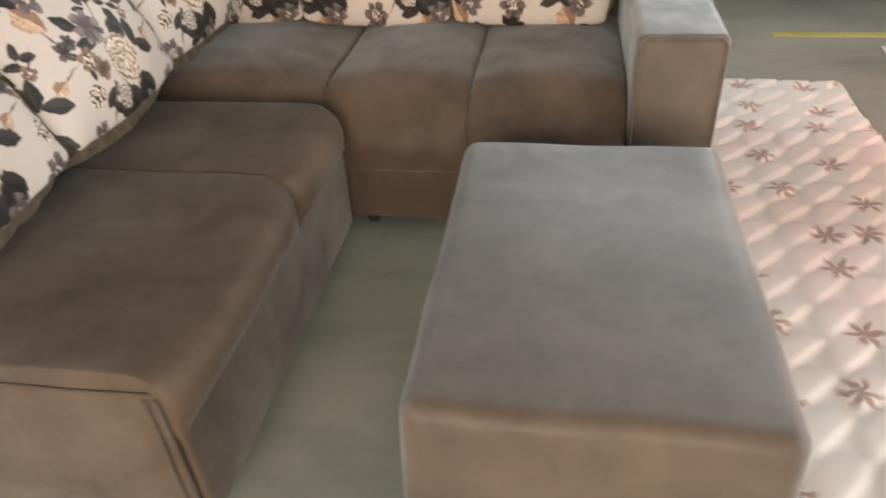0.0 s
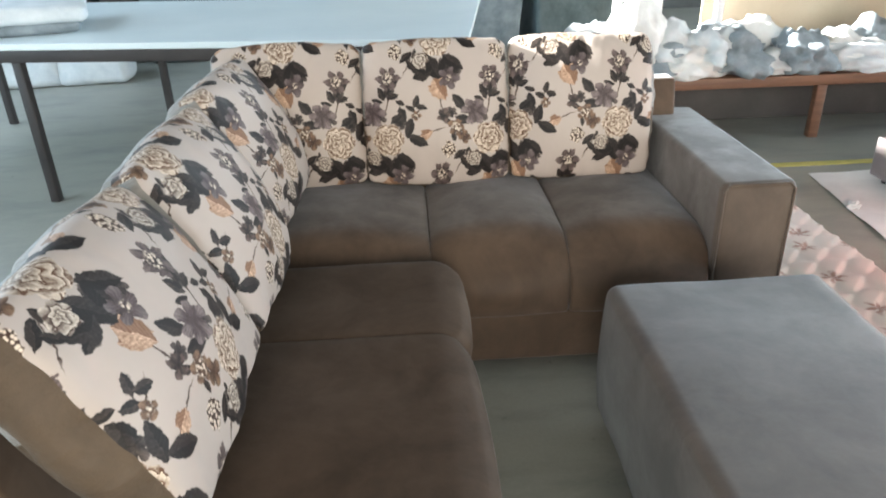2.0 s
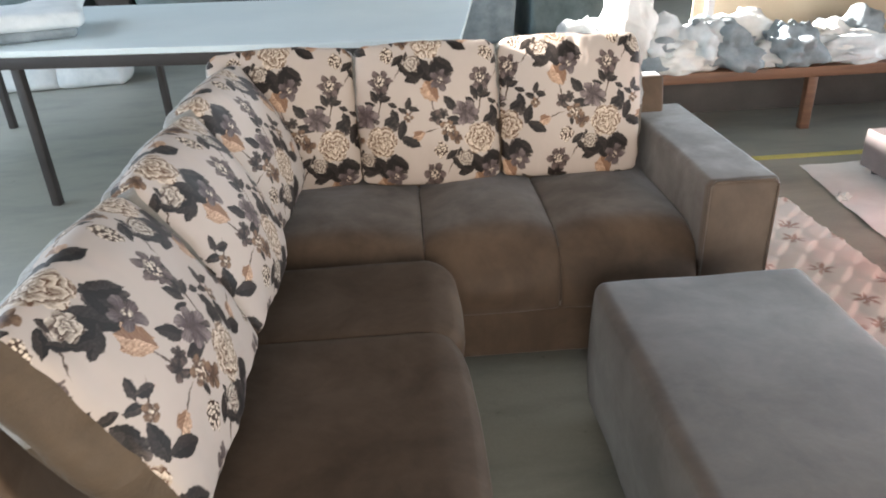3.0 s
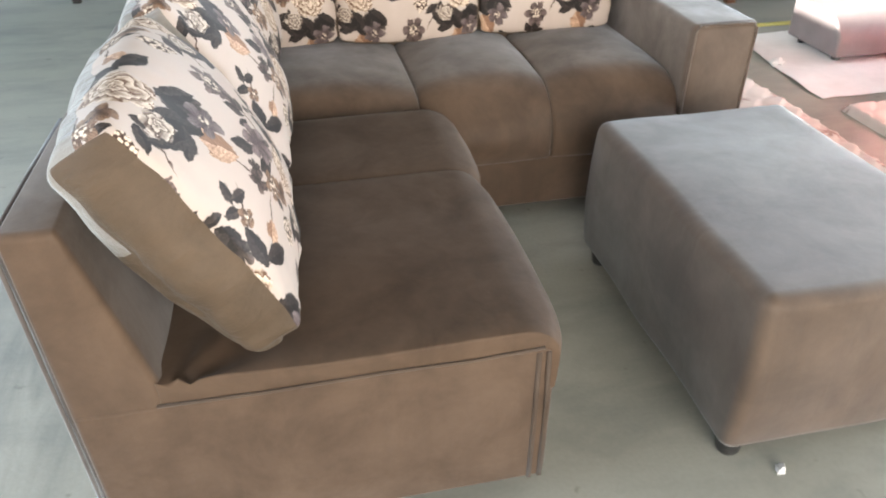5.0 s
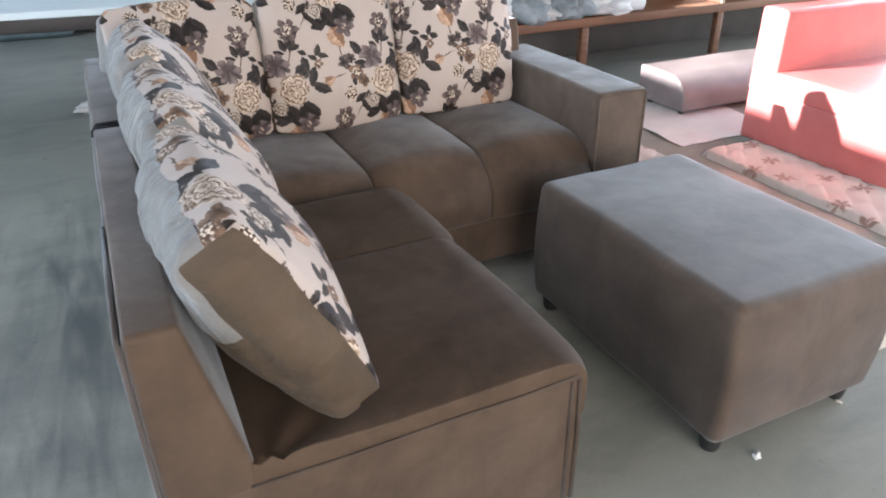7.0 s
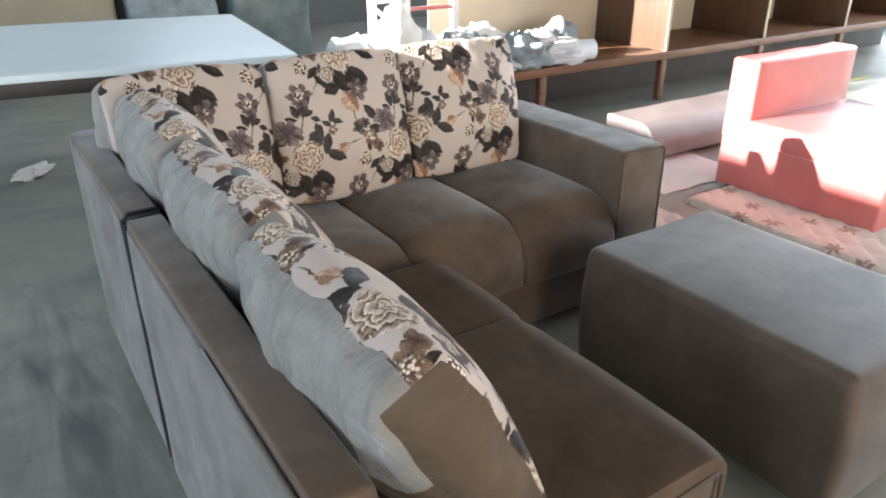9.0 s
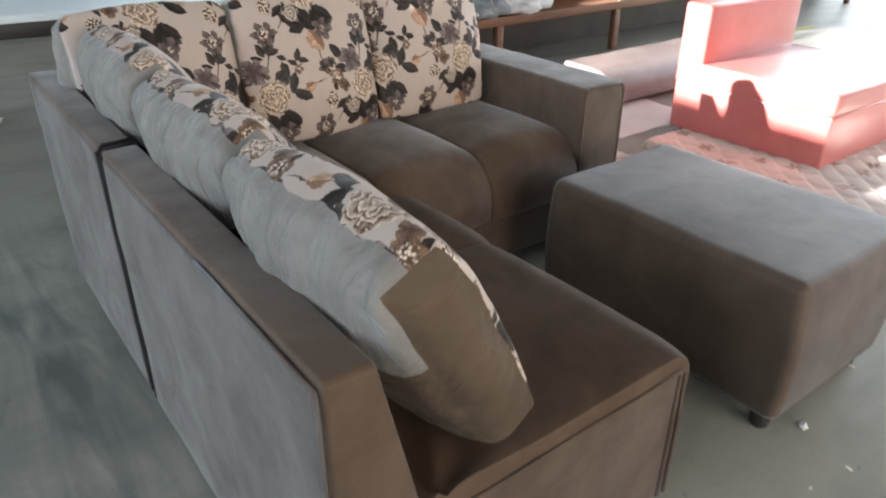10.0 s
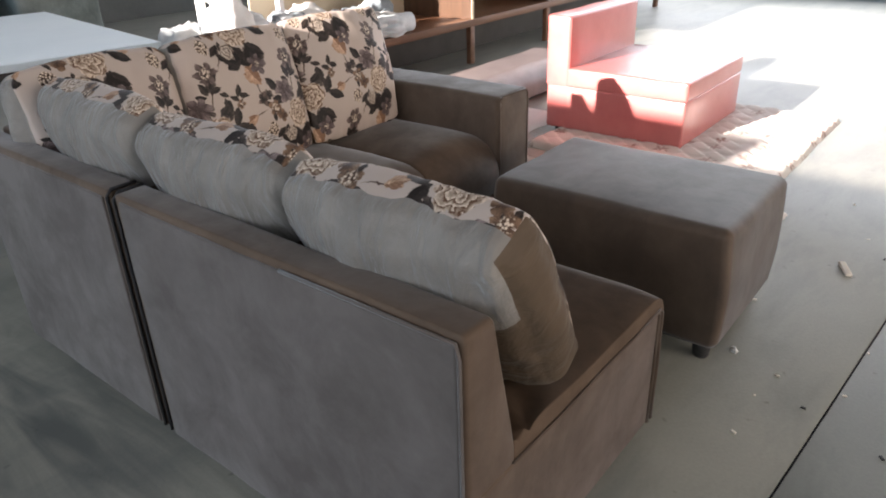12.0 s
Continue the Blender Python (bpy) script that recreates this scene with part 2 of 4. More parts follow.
    t.links.new(col, p.inputs["Base Color"])
    p.inputs["Roughness"].default_value = 0.55
    p.inputs["Sheen Weight"].default_value = 0.02
    p.inputs["Specular IOR Level"].default_value = 0.3
    weave = nd(t, "ShaderNodeTexNoise", Vector=uv, Scale=500.0).outputs[0]
    folds = nd(t, "ShaderNodeTexNoise", Vector=uv, Scale=9.0, Detail=2.0, Distortion=0.6).outputs[0]
    n = nd(t, "ShaderNodeBump", Strength=0.25, Distance=0.02, Height=mth(t, "ADD", mth(t, "MULTIPLY", weave, 0.03), folds))
    t.links.new(n.outputs[0], p.inputs["Normal"])
    return m


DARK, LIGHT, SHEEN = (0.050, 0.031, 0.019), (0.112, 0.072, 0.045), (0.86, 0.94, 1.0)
M_VELVET = velvet("taupe velvet", DARK, LIGHT, 0.30, SHEEN)
# Brighter copy for the arm: full sheen, normals tilted to catch more light.
M_ARM = velvet("taupe velvet, brightened for the arm", DARK, LIGHT, 1.0, SHEEN, normal_tilt=(-0.1, -0.15, 0.2), spec=0.5)
# Darkened seat copy, then a brightened ottoman copy: tilted normals, changed sheen.
M_SEAT = velvet("taupe velvet, darkened for the seat", DARK, LIGHT, 0.12, SHEEN, normal_tilt=(-0.25, -0.05, 0))
M_OTTOMAN = velvet("taupe velvet, brightened for the ottoman", DARK, LIGHT, 0.30, SHEEN, bump=0.08, normal_tilt=(0.10, 0.24, 0), patch=0.35, spec=0.55)
M_BACKING = velvet("taupe backing velvet", (0.062, 0.052, 0.047), (0.120, 0.104, 0.096), 0.40, SHEEN, 0.14, fold=(3, 6, 6))
M_GUSSET = velvet("creased brown velvet", (0.048, 0.033, 0.020), (0.112, 0.078, 0.050), 0.06, (0.95, 0.95, 0.9), 0.6, fold=(20, 3, 20), folds=0.9)
M_VELVET_SEAM = velvet("taupe velvet piping", (0.05, 0.034, 0.024), (0.09, 0.064, 0.045), 0.08, SHEEN)
M_PRINT = floral("rose print cloth", (0.47, 0.395, 0.345))
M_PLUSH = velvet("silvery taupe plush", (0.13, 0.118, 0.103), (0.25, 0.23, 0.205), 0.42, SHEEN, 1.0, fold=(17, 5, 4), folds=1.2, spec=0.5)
M_BLACK = surface("black plastic", (0.012, 0.012, 0.012), (0.03, 0.03, 0.03), rough=0.45)
M_LINING = surface("black lining cloth", (0.01, 0.01, 0.012), (0.025, 0.025, 0.028), rough=0.9)
M_TABLE = surface("white laminate", (0.64, 0.735, 0.765), (0.75, 0.83, 0.85), scale=1.5, rough=0.35, bump=0.02)
M_STEEL = surface("dark painted steel", (0.02, 0.018, 0.018), (0.05, 0.042, 0.04), rough=0.5, bump=0.05)
M_WOOD = surface("reddish brown wood", (0.10, 0.045, 0.025), (0.22, 0.11, 0.06), scale=4, fine=30, stretch=(0.6, 8, 8), rough=0.5)
M_BOARD = surface("cream melamine board", (0.42, 0.36, 0.26), (0.56, 0.49, 0.37), scale=2, rough=0.55, bump=0.03)
M_BROWN_BOARD = surface("brown wood panel", (0.055, 0.028, 0.016), (0.12, 0.062, 0.034), scale=3, fine=25, stretch=(8, 8, 0.6), rough=0.5)
# Dark grey that paints the shade beneath the shelf deck.
M_SHADE_BOARD = surface("backing board in shade colour", (0.05, 0.047, 0.044), (0.10, 0.092, 0.085), scale=3, rough=0.7)
M_RED = surface("red synthetic leather", (0.46, 0.10, 0.095), (0.58, 0.165, 0.15), scale=5, fine=160, rough=0.36, bump=0.12, spec=0.8)
_red = M_RED.node_tree.nodes["Principled BSDF"]
_red.inputs["Coat Weight"].default_value, _red.inputs["Coat Roughness"].default_value = 1.0, 0.22
M_WALL = surface("rough grey plaster", (0.09, 0.10, 0.10), (0.18, 0.19, 0.19), scale=1.2, fine=20, rough=0.9, bump=0.3)
M_CEIL = surface("grey roof sheet", (0.07, 0.07, 0.07), (0.13, 0.13, 0.125), scale=2, rough=0.7, bump=0.1)
M_CLOTH = surface("pale grey blue cloth", (0.50, 0.55, 0.58), (0.72, 0.75, 0.76), scale=9, fine=90, rough=0.85, bump=0.2)
M_SACK = surface("white woven sack", (0.62, 0.62, 0.60), (0.82, 0.82, 0.80), scale=7, fine=140, rough=0.7, bump=0.25)
M_GREYCLOTH = surface("dark blue grey cloth", (0.14, 0.17, 0.19), (0.34, 0.39, 0.42), scale=8, fine=90, rough=0.85, bump=0.2)
M_PLASTIC = surface("grey plastic wrap", (0.05, 0.075, 0.08), (0.18, 0.23, 0.24), scale=4, fine=25, rough=0.3, bump=0.5)
M_PAPER = surface("white scrap cloth", (0.66, 0.64, 0.62), (0.80, 0.78, 0.76), scale=6, rough=0.85)
M_TAN = surface("tan cardboard", (0.28, 0.25, 0.18), (0.38, 0.34, 0.26), scale=2, rough=0.85)
M_WHITE = surface("white painted steel", (0.68, 0.68, 0.68), (0.8, 0.8, 0.8), rough=0.4, bump=0.03)
M_PUFF = surface("grey brown leatherette", (0.15, 0.125, 0.125), (0.23, 0.195, 0.195), scale=6, fine=140, rough=0.34, bump=0.15)
M_WOODCHIP = surface("pale raw wood", (0.74, 0.67, 0.57), (0.86, 0.80, 0.71), scale=12, rough=0.8)
M_YELLOW = surface("worn yellow floor paint", (0.38, 0.34, 0.10), (0.55, 0.48, 0.14), scale=14, rough=0.7)
M_EARTH = surface("pale sandy ground", (0.30, 0.27, 0.22), (0.42, 0.38, 0.32), scale=0.5, fine=8, rough=0.95)


def concrete():
    m, t, p = material("trowelled concrete")
    co = nd(t, "ShaderNodeTexCoord").outputs["Object"]
    a = nd(t, "ShaderNodeTexNoise", Vector=co, Scale=1.1, Detail=6.0, Roughness=0.6, Distortion=0.4).outputs[0]
    mp = nd(t, "ShaderNodeMapping", Vector=co, Scale=(0.9, 2.6, 1), Rotation=(0, 0, 1.75)).outputs[0]
    b = nd(t, "ShaderNodeTexNoise", Vector=mp, Scale=1.6, Detail=5.0, Roughness=0.65, Distortion=0.3).outputs[0]
    c = nd(t, "ShaderNodeTexNoise", Vector=co, Scale=90.0, Detail=4.0).outputs[0]
    spots = nd(t, "ShaderNodeTexNoise", Vector=co, Scale=17.0, Detail=2.0).outputs[0]
    f = mth(t, "ADD", mth(t, "MULTIPLY", ramp(t, a, 0.3, 0.7), 0.6), mth(t, "MULTIPLY", c, 0.35))
    col = mixc(t, f, (0.20, 0.205, 0.178), (0.335, 0.33, 0.288))
    col = mixc(t, mth(t, "MULTIPLY", ramp(t, b, 0.46, 0.74), 0.55), col, (0.10, 0.115, 0.115))
    col = mixc(t, mth(t, "MULTIPLY", ramp(t, spots, 0.70, 0.76), 0.5), col, (0.10, 0.09, 0.08))
    # dark wet-looking drag marks along the sofa back, widened to paint the floor's shade
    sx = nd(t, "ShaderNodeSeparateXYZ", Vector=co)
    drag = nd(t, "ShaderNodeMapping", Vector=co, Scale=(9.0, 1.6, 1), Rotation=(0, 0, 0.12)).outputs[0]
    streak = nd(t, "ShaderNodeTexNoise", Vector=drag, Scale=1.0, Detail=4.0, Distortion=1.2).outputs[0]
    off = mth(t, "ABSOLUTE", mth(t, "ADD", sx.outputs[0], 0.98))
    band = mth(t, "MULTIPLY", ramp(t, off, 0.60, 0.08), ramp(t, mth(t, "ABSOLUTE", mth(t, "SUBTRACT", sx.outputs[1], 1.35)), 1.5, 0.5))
    mark_shade = mth(t, "MULTIPLY", band, ramp(t, streak, 0.36, 0.70))
    col = mixc(t, mth(t, "MULTIPLY", mark_shade, 0.72), col, (0.050, 0.062, 0.066))
    t.links.new(col, p.inputs["Base Color"])
    t.links.new(mth(t, "ADD", mth(t, "MULTIPLY", a, 0.35), 0.28), p.inputs["Roughness"])
    n = nd(t, "ShaderNodeBump", Strength=0.08, Distance=0.01, Height=mth(t, "ADD", c, a))
    t.links.new(n.outputs[0], p.inputs["Normal"])
    return m


def quilt_cloth():
    """Off-white mattress ticking with pink-brown star blooms and a pink blush."""
    m, t, p = material("quilted ticking")
    co = nd(t, "ShaderNodeTexCoord").outputs["Object"]
    v = t.nodes.new("ShaderNodeTexVoronoi")
    v.voronoi_dimensions = "2D"
    t.links.new(co, v.inputs["Vector"])
    v.inputs["Scale"].default_value = 4.7
    v.inputs["Randomness"].default_value = 0.55
    wob = nd(t, "ShaderNodeTexNoise", Vector=co, Scale=30.0, Detail=2.0)
    bent = t.nodes.new("ShaderNodeVectorMath")
    bent.operation = "MULTIPLY_ADD"
    t.links.new(wob.outputs["Color"], bent.inputs[0])
    bent.inputs[1].default_value = (0.035, 0.035, 0)
    t.links.new(co, bent.inputs[2])
    d = t.nodes.new("ShaderNodeVectorMath")
    d.operation = "SUBTRACT"
    t.links.new(bent.outputs[0], d.inputs[0])
    t.links.new(v.outputs["Position"], d.inputs[1])
    s = nd(t, "ShaderNodeSeparateXYZ", Vector=d.outputs[0])
    r = mth(t, "SQRT", mth(t, "ADD", mth(t, "POWER", s.outputs[0], 2.0), mth(t, "POWER", s.outputs[1], 2.0)))
    th = mth(t, "ARCTAN2", s.outputs[1], s.outputs[0])
    edge = mth(t, "ADD", mth(t, "MULTIPLY", mth(t, "ABSOLUTE", mth(t, "COSINE", mth(t, "MULTIPLY", th, 3.0))), 0.046), 0.006)
    star = ramp(t, mth(t, "SUBTRACT", r, edge), 0.006, -0.016)
    tone = nd(t, "ShaderNodeTexNoise", Vector=co, Scale=1.7, Detail=2.0).outputs[0]
    col = mixc(t, ramp(t, tone, 0.4, 0.65), (0.66, 0.63, 0.58), (0.66, 0.55, 0.51))
    col = mixc(t, mth(t, "MULTIPLY", star, 0.8), col, (0.26, 0.13, 0.09))
    t.links.new(col, p.inputs["Base Color"])
    p.inputs["Roughness"].default_value = 0.7
    p.inputs["Sheen Weight"].default_value = 0.2
    return m


M_FLOOR = concrete()
M_QUILT = quilt_cloth()

# ---- mesh helpers ----


def mesh_of(name, bm, mat, smooth=True):
    me = bpy.data.meshes.new(name)
    bmesh.ops.recalc_face_normals(bm, faces=bm.faces)
    for f in bm.faces:
        f.smooth = smooth
        f.material_index = 0
    bm.to_mesh(me)
    bm.free()
    me.materials.append(mat)
    return me


def part(name, bm, mat, parent, label="", smooth=True):
    ob = new(name, mesh_of(name, bm, mat, smooth))
    ob.parent = parent
    if label:
        tagged(ob, label)
    return ob


def thing(name, label, category, m=None, group="", kind=""):
    ob = new(name)
    ob.empty_display_size = 0.1
    if m is not None:
        ob.matrix_basis = m
    return tagged(ob, label, category, group, kind)


def solo(name, bm, mat, label, category, m=None, group="", kind="", smooth=True):
    ob = new(name, mesh_of(name, bm, mat, smooth))
    if m is not None:
        ob.matrix_basis = m
    return tagged(ob, label, category, group, kind)


def steps(lo, hi, r, n, k=4):
    """Grid lines: k through each rounded edge, n between."""
    r = min(r, (hi - lo) * 0.499)
    a = [lo + r * i / k for i in range(k)]
    b = [lo + r + (hi - lo - 2 * r) * i / n for i in range(n + 1)]
    c = [hi - r + r * (i + 1) / k for i in range(k)]
    return a + b + c


def rbox(lo, hi, r, n=(6, 6, 6), warp=None, k=3, bm=None, uv=None):
    """A box with rounded edges, gridded so that warp can swell or crease it."""
    bm = bm or bmesh.new()
    lo, hi = Vector(lo), Vector(hi)
    g = [steps(lo[i], hi[i], r, n[i], k) for i in range(3)]
    cache = {}

    def vert(p):
        key = (round(p[0], 5), round(p[1], 5), round(p[2], 5))
        if key not in cache:
            inner = Vector([min(max(p[i], lo[i] + min(r, (hi[i] - lo[i]) * 0.499)), hi[i] - min(r, (hi[i] - lo[i]) * 0.499)) for i in range(3)])
            d = Vector(p) - inner
            q = inner + d.normalized() * r if d.length > 1e-9 else Vector(p)
            cache[key] = bm.verts.new(warp(q) if warp else q)
        return cache[key]

    layer = bm.loops.layers.uv.verify() if uv else None
    for ax in range(3):
        u, v = (ax + 1) % 3, (ax + 2) % 3
        for side in (lo[ax], hi[ax]):
            for i in range(len(g[u]) - 1):
                for j in range(len(g[v]) - 1):
                    pts = []
                    for a, b in ((i, j), (i + 1, j), (i + 1, j + 1), (i, j + 1)):
                        p = [0, 0, 0]
                        p[ax], p[u], p[v] = side, g[u][a], g[v][b]
                        pts.append(p)
                    try:
                        f = bm.faces.new([vert(p) for p in pts])
                    except ValueError:
                        continue
                    f.material_index = ax * 2 + (side == hi[ax])
                    if uv:
                        for loop, p in zip(f.loops, pts):
                            loop[layer].uv = uv(p)
    return bm


def tube(points, r, sides=8, bm=None):
    bm = bm or bmesh.new()
    points = [Vector(p) for p in points]
    rings = []
    for i, p in enumerate(points):
        d = (points[min(i + 1, len(points) - 1)] - points[max(i - 1, 0)]).normalized()
        a = d.orthogonal().normalized() if not rings else (last - d * last.dot(d)).normalized()
        last = a
        b = d.cross(a)
        rings.append([bm.verts.new(p + r * (a * math.cos(6.2832 * j / sides) + b * math.sin(6.2832 * j / sides))) for j in range(sides)])
    for q, w in zip(rings, rings[1:]):
        for j in range(sides):
            bm.faces.new((q[j], q[(j + 1) % sides], w[(j + 1) % sides], w[j]))
    bm.faces.new(rings[0])
    bm.faces.new(rings[-1])
    return bm


def lathe(profile, sides=16, bm=None, at=(0, 0, 0)):
    """profile: (radius, height) pairs."""
    bm = bm or bmesh.new()
    rings = [[bm.verts.new((at[0] + r * math.cos(6.2832 * j / sides), at[1] + r * math.sin(6.2832 * j / sides), at[2] + z)) for j in range(sides)] for r, z in profile]
    for q, w in zip(rings, rings[1:]):
        for j in range(sides):
            bm.faces.new((q[j], q[(j + 1) % sides], w[(j + 1) % sides], w[j]))
    bm.faces.new(rings[0])
    bm.faces.new(rings[-1])
    return bm


def bbox(lo, hi, b=0.004, bm=None):
    """A board with small bevelled edges."""
    return rbox(lo, hi, b, (1, 1, 1), None, 1, bm)


def nz(p, scale, seed=0.0):
    return noise.noise(Vector(p) * scale + Vector((seed, seed * 1.7, -seed)))


# ---- the hall ----
hall_floor = thing("floor", "grey trowelled concrete workshop floor", "floor", kind="structure")


def slab(y0, y1, gap):
    """A slab whose long edges run along the slightly skewed joint."""
    bm = rbox((-7, y0, -0.12), (9.5, y1, 0.0), 0.003, (1, 1, 1), lambda q: q + Vector((0, (-0.338 - 0.072 * q.x + gap) if abs(q.y) < 1 else 0, 0)), 1)
    return bm


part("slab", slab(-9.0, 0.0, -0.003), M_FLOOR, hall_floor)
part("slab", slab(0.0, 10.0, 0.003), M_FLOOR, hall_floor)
part("joint", rbox((-7, -0.012, -0.1), (9.5, 0.012, -0.006), 0.001, (1, 1, 1), lambda q: q + Vector((0, -0.338 - 0.072 * q.x, 0)), 1), M_LINING, hall_floor, "dark saw-cut joint")
solo("ground", bbox((-60, -60, -0.4), (60, 60, -0.13), 0.01), M_EARTH, "pale sandy ground outside the hall", "ground", kind="structure")
# Unseen wall; its two top heights are set to shape the sun patches.
for y0, y1, z0, z1 in ((-7.2, 9.2, -0.1, 0.95), (-7.2, -2.8, 0.95, 2.45), (6.0, 9.2, 0.95, 2.45), (-7.2, 2.6, 2.45, 2.98), (2.6, 9.2, 2.45, 3.16)):
    solo("wall_west", bbox((-6.2, y0, z0), (-6.0, y1, z1)), M_WALL, "unseen grey plastered wall round a long window opening, top stepped to shape the sun", "wall", kind="structure")
# Added out of view: stops low sun from entering through the long window.
solo("wall_sun_block", bbox((-9.2, -14, -0.2), (-9.0, 16, 3.75)), M_WALL, "unseen plain wall added to keep low sun out of the long window", "wall", kind="structure")
solo("wall_north_blind", bbox((-6.2, 9.0, 2.8), (0.8, 9.2, 5.2)), M_WALL, "grey plastered wall beside the window strip", "wall", kind="structure")
solo("wall_north", bbox((-6.2, 9.0, -0.1), (9.2, 9.2, 2.8)), M_WALL, "grey plastered back wall below a window strip", "wall", kind="structure")
for y0, y1 in ((-7.2, -1.6), (5.6, 9.2)):
    solo("wall_east", bbox((9.0, y0, -0.1), (9.2, y1, 5.2)), M_WALL, "grey plastered wall beside the open gate", "wall", kind="structure")
solo("wall_east_lintel", bbox((9.0, -1.6, 4.2), (9.2, 5.6, 5.2)), M_WALL, "grey plastered wall above the open gate", "wall", kind="structure")
for x0, x1 in ((-6.2, -3.2), (5.2, 9.2)):
    solo("wall_south", bbox((x0, -7.2, -0.1), (x1, -7.0, 5.2)), M_WALL, "grey plastered wall beside the entrance", "wall", kind="structure")
solo("wall_south_lintel", bbox((-3.2, -7.2, 3.9), (5.2, -7.0, 5.2)), M_WALL, "grey plastered wall above the entrance", "wall", kind="structure")
solo("ceiling", bbox((-6.2, -7.2, 5.2), (9.2, 9.2, 5.35)), M_CEIL, "grey metal roof sheet over the hall", "ceiling", kind="structure")

# ---- corner sofa ----
SEAT, BACK = 0.44, 0.75
W, E_IN, E_OUT = -0.81, 0.785, 1.005
SPLIT, REAR = 1.035, 1.87


def nose(d, h, r):
    """Rounds a square edge: d behind the front, h below the top."""
    if d >= r or h >= r:
        return d, h
    a, c = 1 - d / r, 1 - h / r
    return r - r * a * math.sqrt(1 - c * c / 2), r - r * c * math.sqrt(1 - a * a / 2)


def cushion(parent, lo, hi, crown, seed):
    """A stitched seat section with a swollen top and a waterfall front."""
    cx, cy = (lo[0] + hi[0]) / 2, (lo[1] + hi[1]) / 2
    hx, hy = (hi[0] - lo[0]) / 2, (hi[1] - lo[1]) / 2

    def warp(q):
        q = q.copy()
        u, v = (q.x - cx) / hx, (q.y - cy) / hy
        top = min(max((q.z - lo[2]) / (hi[2] - lo[2]), 0), 1)
        d, h = nose(q.y - lo[1], hi[2] - q.z, 0.15)
        q.y, q.z = lo[1] + d, hi[2] - h
        swell = max(0, 1 - abs(u) ** 2.4)
        q.z += crown * swell * (1 - 0.5 * v * v) * top ** 2 + 0.006 * nz(q, 3.0, seed) * top
        q.y -= 0.032 * max(0, -v) ** 2 * swell * math.sin(math.pi * min(1, top * 0.9 + 0.1))
        return q

    return part("seat_cushion", rbox(lo, hi, 0.012, (18, 22, 10), warp, 3), M_VELVET, parent)


def back_warp(axis, outer, sign):
    """Leans the inner side of a backrest: thin at the top, thick at the seat."""
    def warp(q):
        q = q.copy()
        h = min(max((q.z - SEAT) / (BACK - SEAT), 0), 1)
        inner = abs(q[axis] - outer) / 0.15
        q[axis] = outer + sign * 0.15 * inner * (1 - 0.47 * h)
        q.z += 0.004 * nz(q, 5.0)
        return q
    return warp


def sofa_foot(parent, x, y, h=0.06):
    part("foot", lathe([(0.020, 0), (0.024, 0.01), (0.026, h), (0.02, h + 0.02)], 14, at=(x, y, 0)), M_BLACK, parent, "black round plastic foot")


# long module with the arm
sofa_a = thing("corner_sofa_long_module", "taupe velvet sofa module with one square arm", "sofa", group="corner sofa")
part("base", rbox((W + 0.01, SPLIT + 0.012, 0.055), (E_OUT - 0.012, REAR - 0.012, 0.235), 0.012, (8, 4, 2)), M_VELVET, sofa_a)
for x0, x1, s in ((W + 0.15, -0.045, 1.0), (-0.045, 0.365, 2.0), (0.365, E_IN, 3.0)):
    cushion(sofa_a, (x0, SPLIT - 0.008, 0.23), (x1, REAR - 0.16, SEAT + 0.008), 0.038, s)
for x in (-0.045, 0.365):
    seam = []
    for d, h in [(0.5 - 0.05 * k, 0.0) for k in range(10)] + [(0.0, 0.0)] + [(0.0, 0.03 * k) for k in range(1, 7)]:
        a, b = nose(d, h, 0.15)
        seam.append((x, SPLIT - 0.004 + a, SEAT - 0.001 - b))
    part("seat_seam", tube(seam, 0.0045), M_VELVET_SEAM, sofa_a, "corded seam between the cushions")
left_back = part("left_back", rbox((W, SPLIT + 0.004, 0.05), (W + 0.15, REAR, BACK), 0.015, (3, 8, 8), back_warp(0, W, 1)), M_VELVET, sofa_a)
part("back_cloth", rbox((W - 0.006, SPLIT + 0.03, 0.06), (W + 0.004, REAR - 0.03, BACK - 0.016), 0.005, (1, 12, 8), lambda q: q + Vector((0.004 * nz(q, 6, 5), 0, 0.004 * nz(q, 9, 2)))), M_BACKING, left_back, "stapled grey-taupe back panel")
part("rear_back", rbox((W + 0.10, REAR - 0.15, 0.05), (E_OUT - 0.1, REAR - 0.001, BACK - 0.001), 0.015, (14, 3, 8), back_warp(1, REAR, -1)), M_VELVET, sofa_a)


def arm_warp(q):
    q = q.copy()
    q.x += 0.004 * nz(q, 4.0, 5)
    q.z += 0.005 * nz(q, 3.5, 9)
    return q


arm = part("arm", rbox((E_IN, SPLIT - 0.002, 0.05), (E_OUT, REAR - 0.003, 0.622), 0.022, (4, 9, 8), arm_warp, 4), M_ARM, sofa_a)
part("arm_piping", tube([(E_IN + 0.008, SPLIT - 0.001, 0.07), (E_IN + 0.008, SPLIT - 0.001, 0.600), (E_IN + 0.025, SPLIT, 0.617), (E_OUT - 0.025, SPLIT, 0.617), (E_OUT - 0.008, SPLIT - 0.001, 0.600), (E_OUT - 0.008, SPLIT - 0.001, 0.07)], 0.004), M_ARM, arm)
for x, y in ((0.05, 1.12), (0.93, 1.12), (-0.74, 1.78), (0.93, 1.78), (-0.74, 1.12)):
    sofa_foot(sofa_a, x, y)

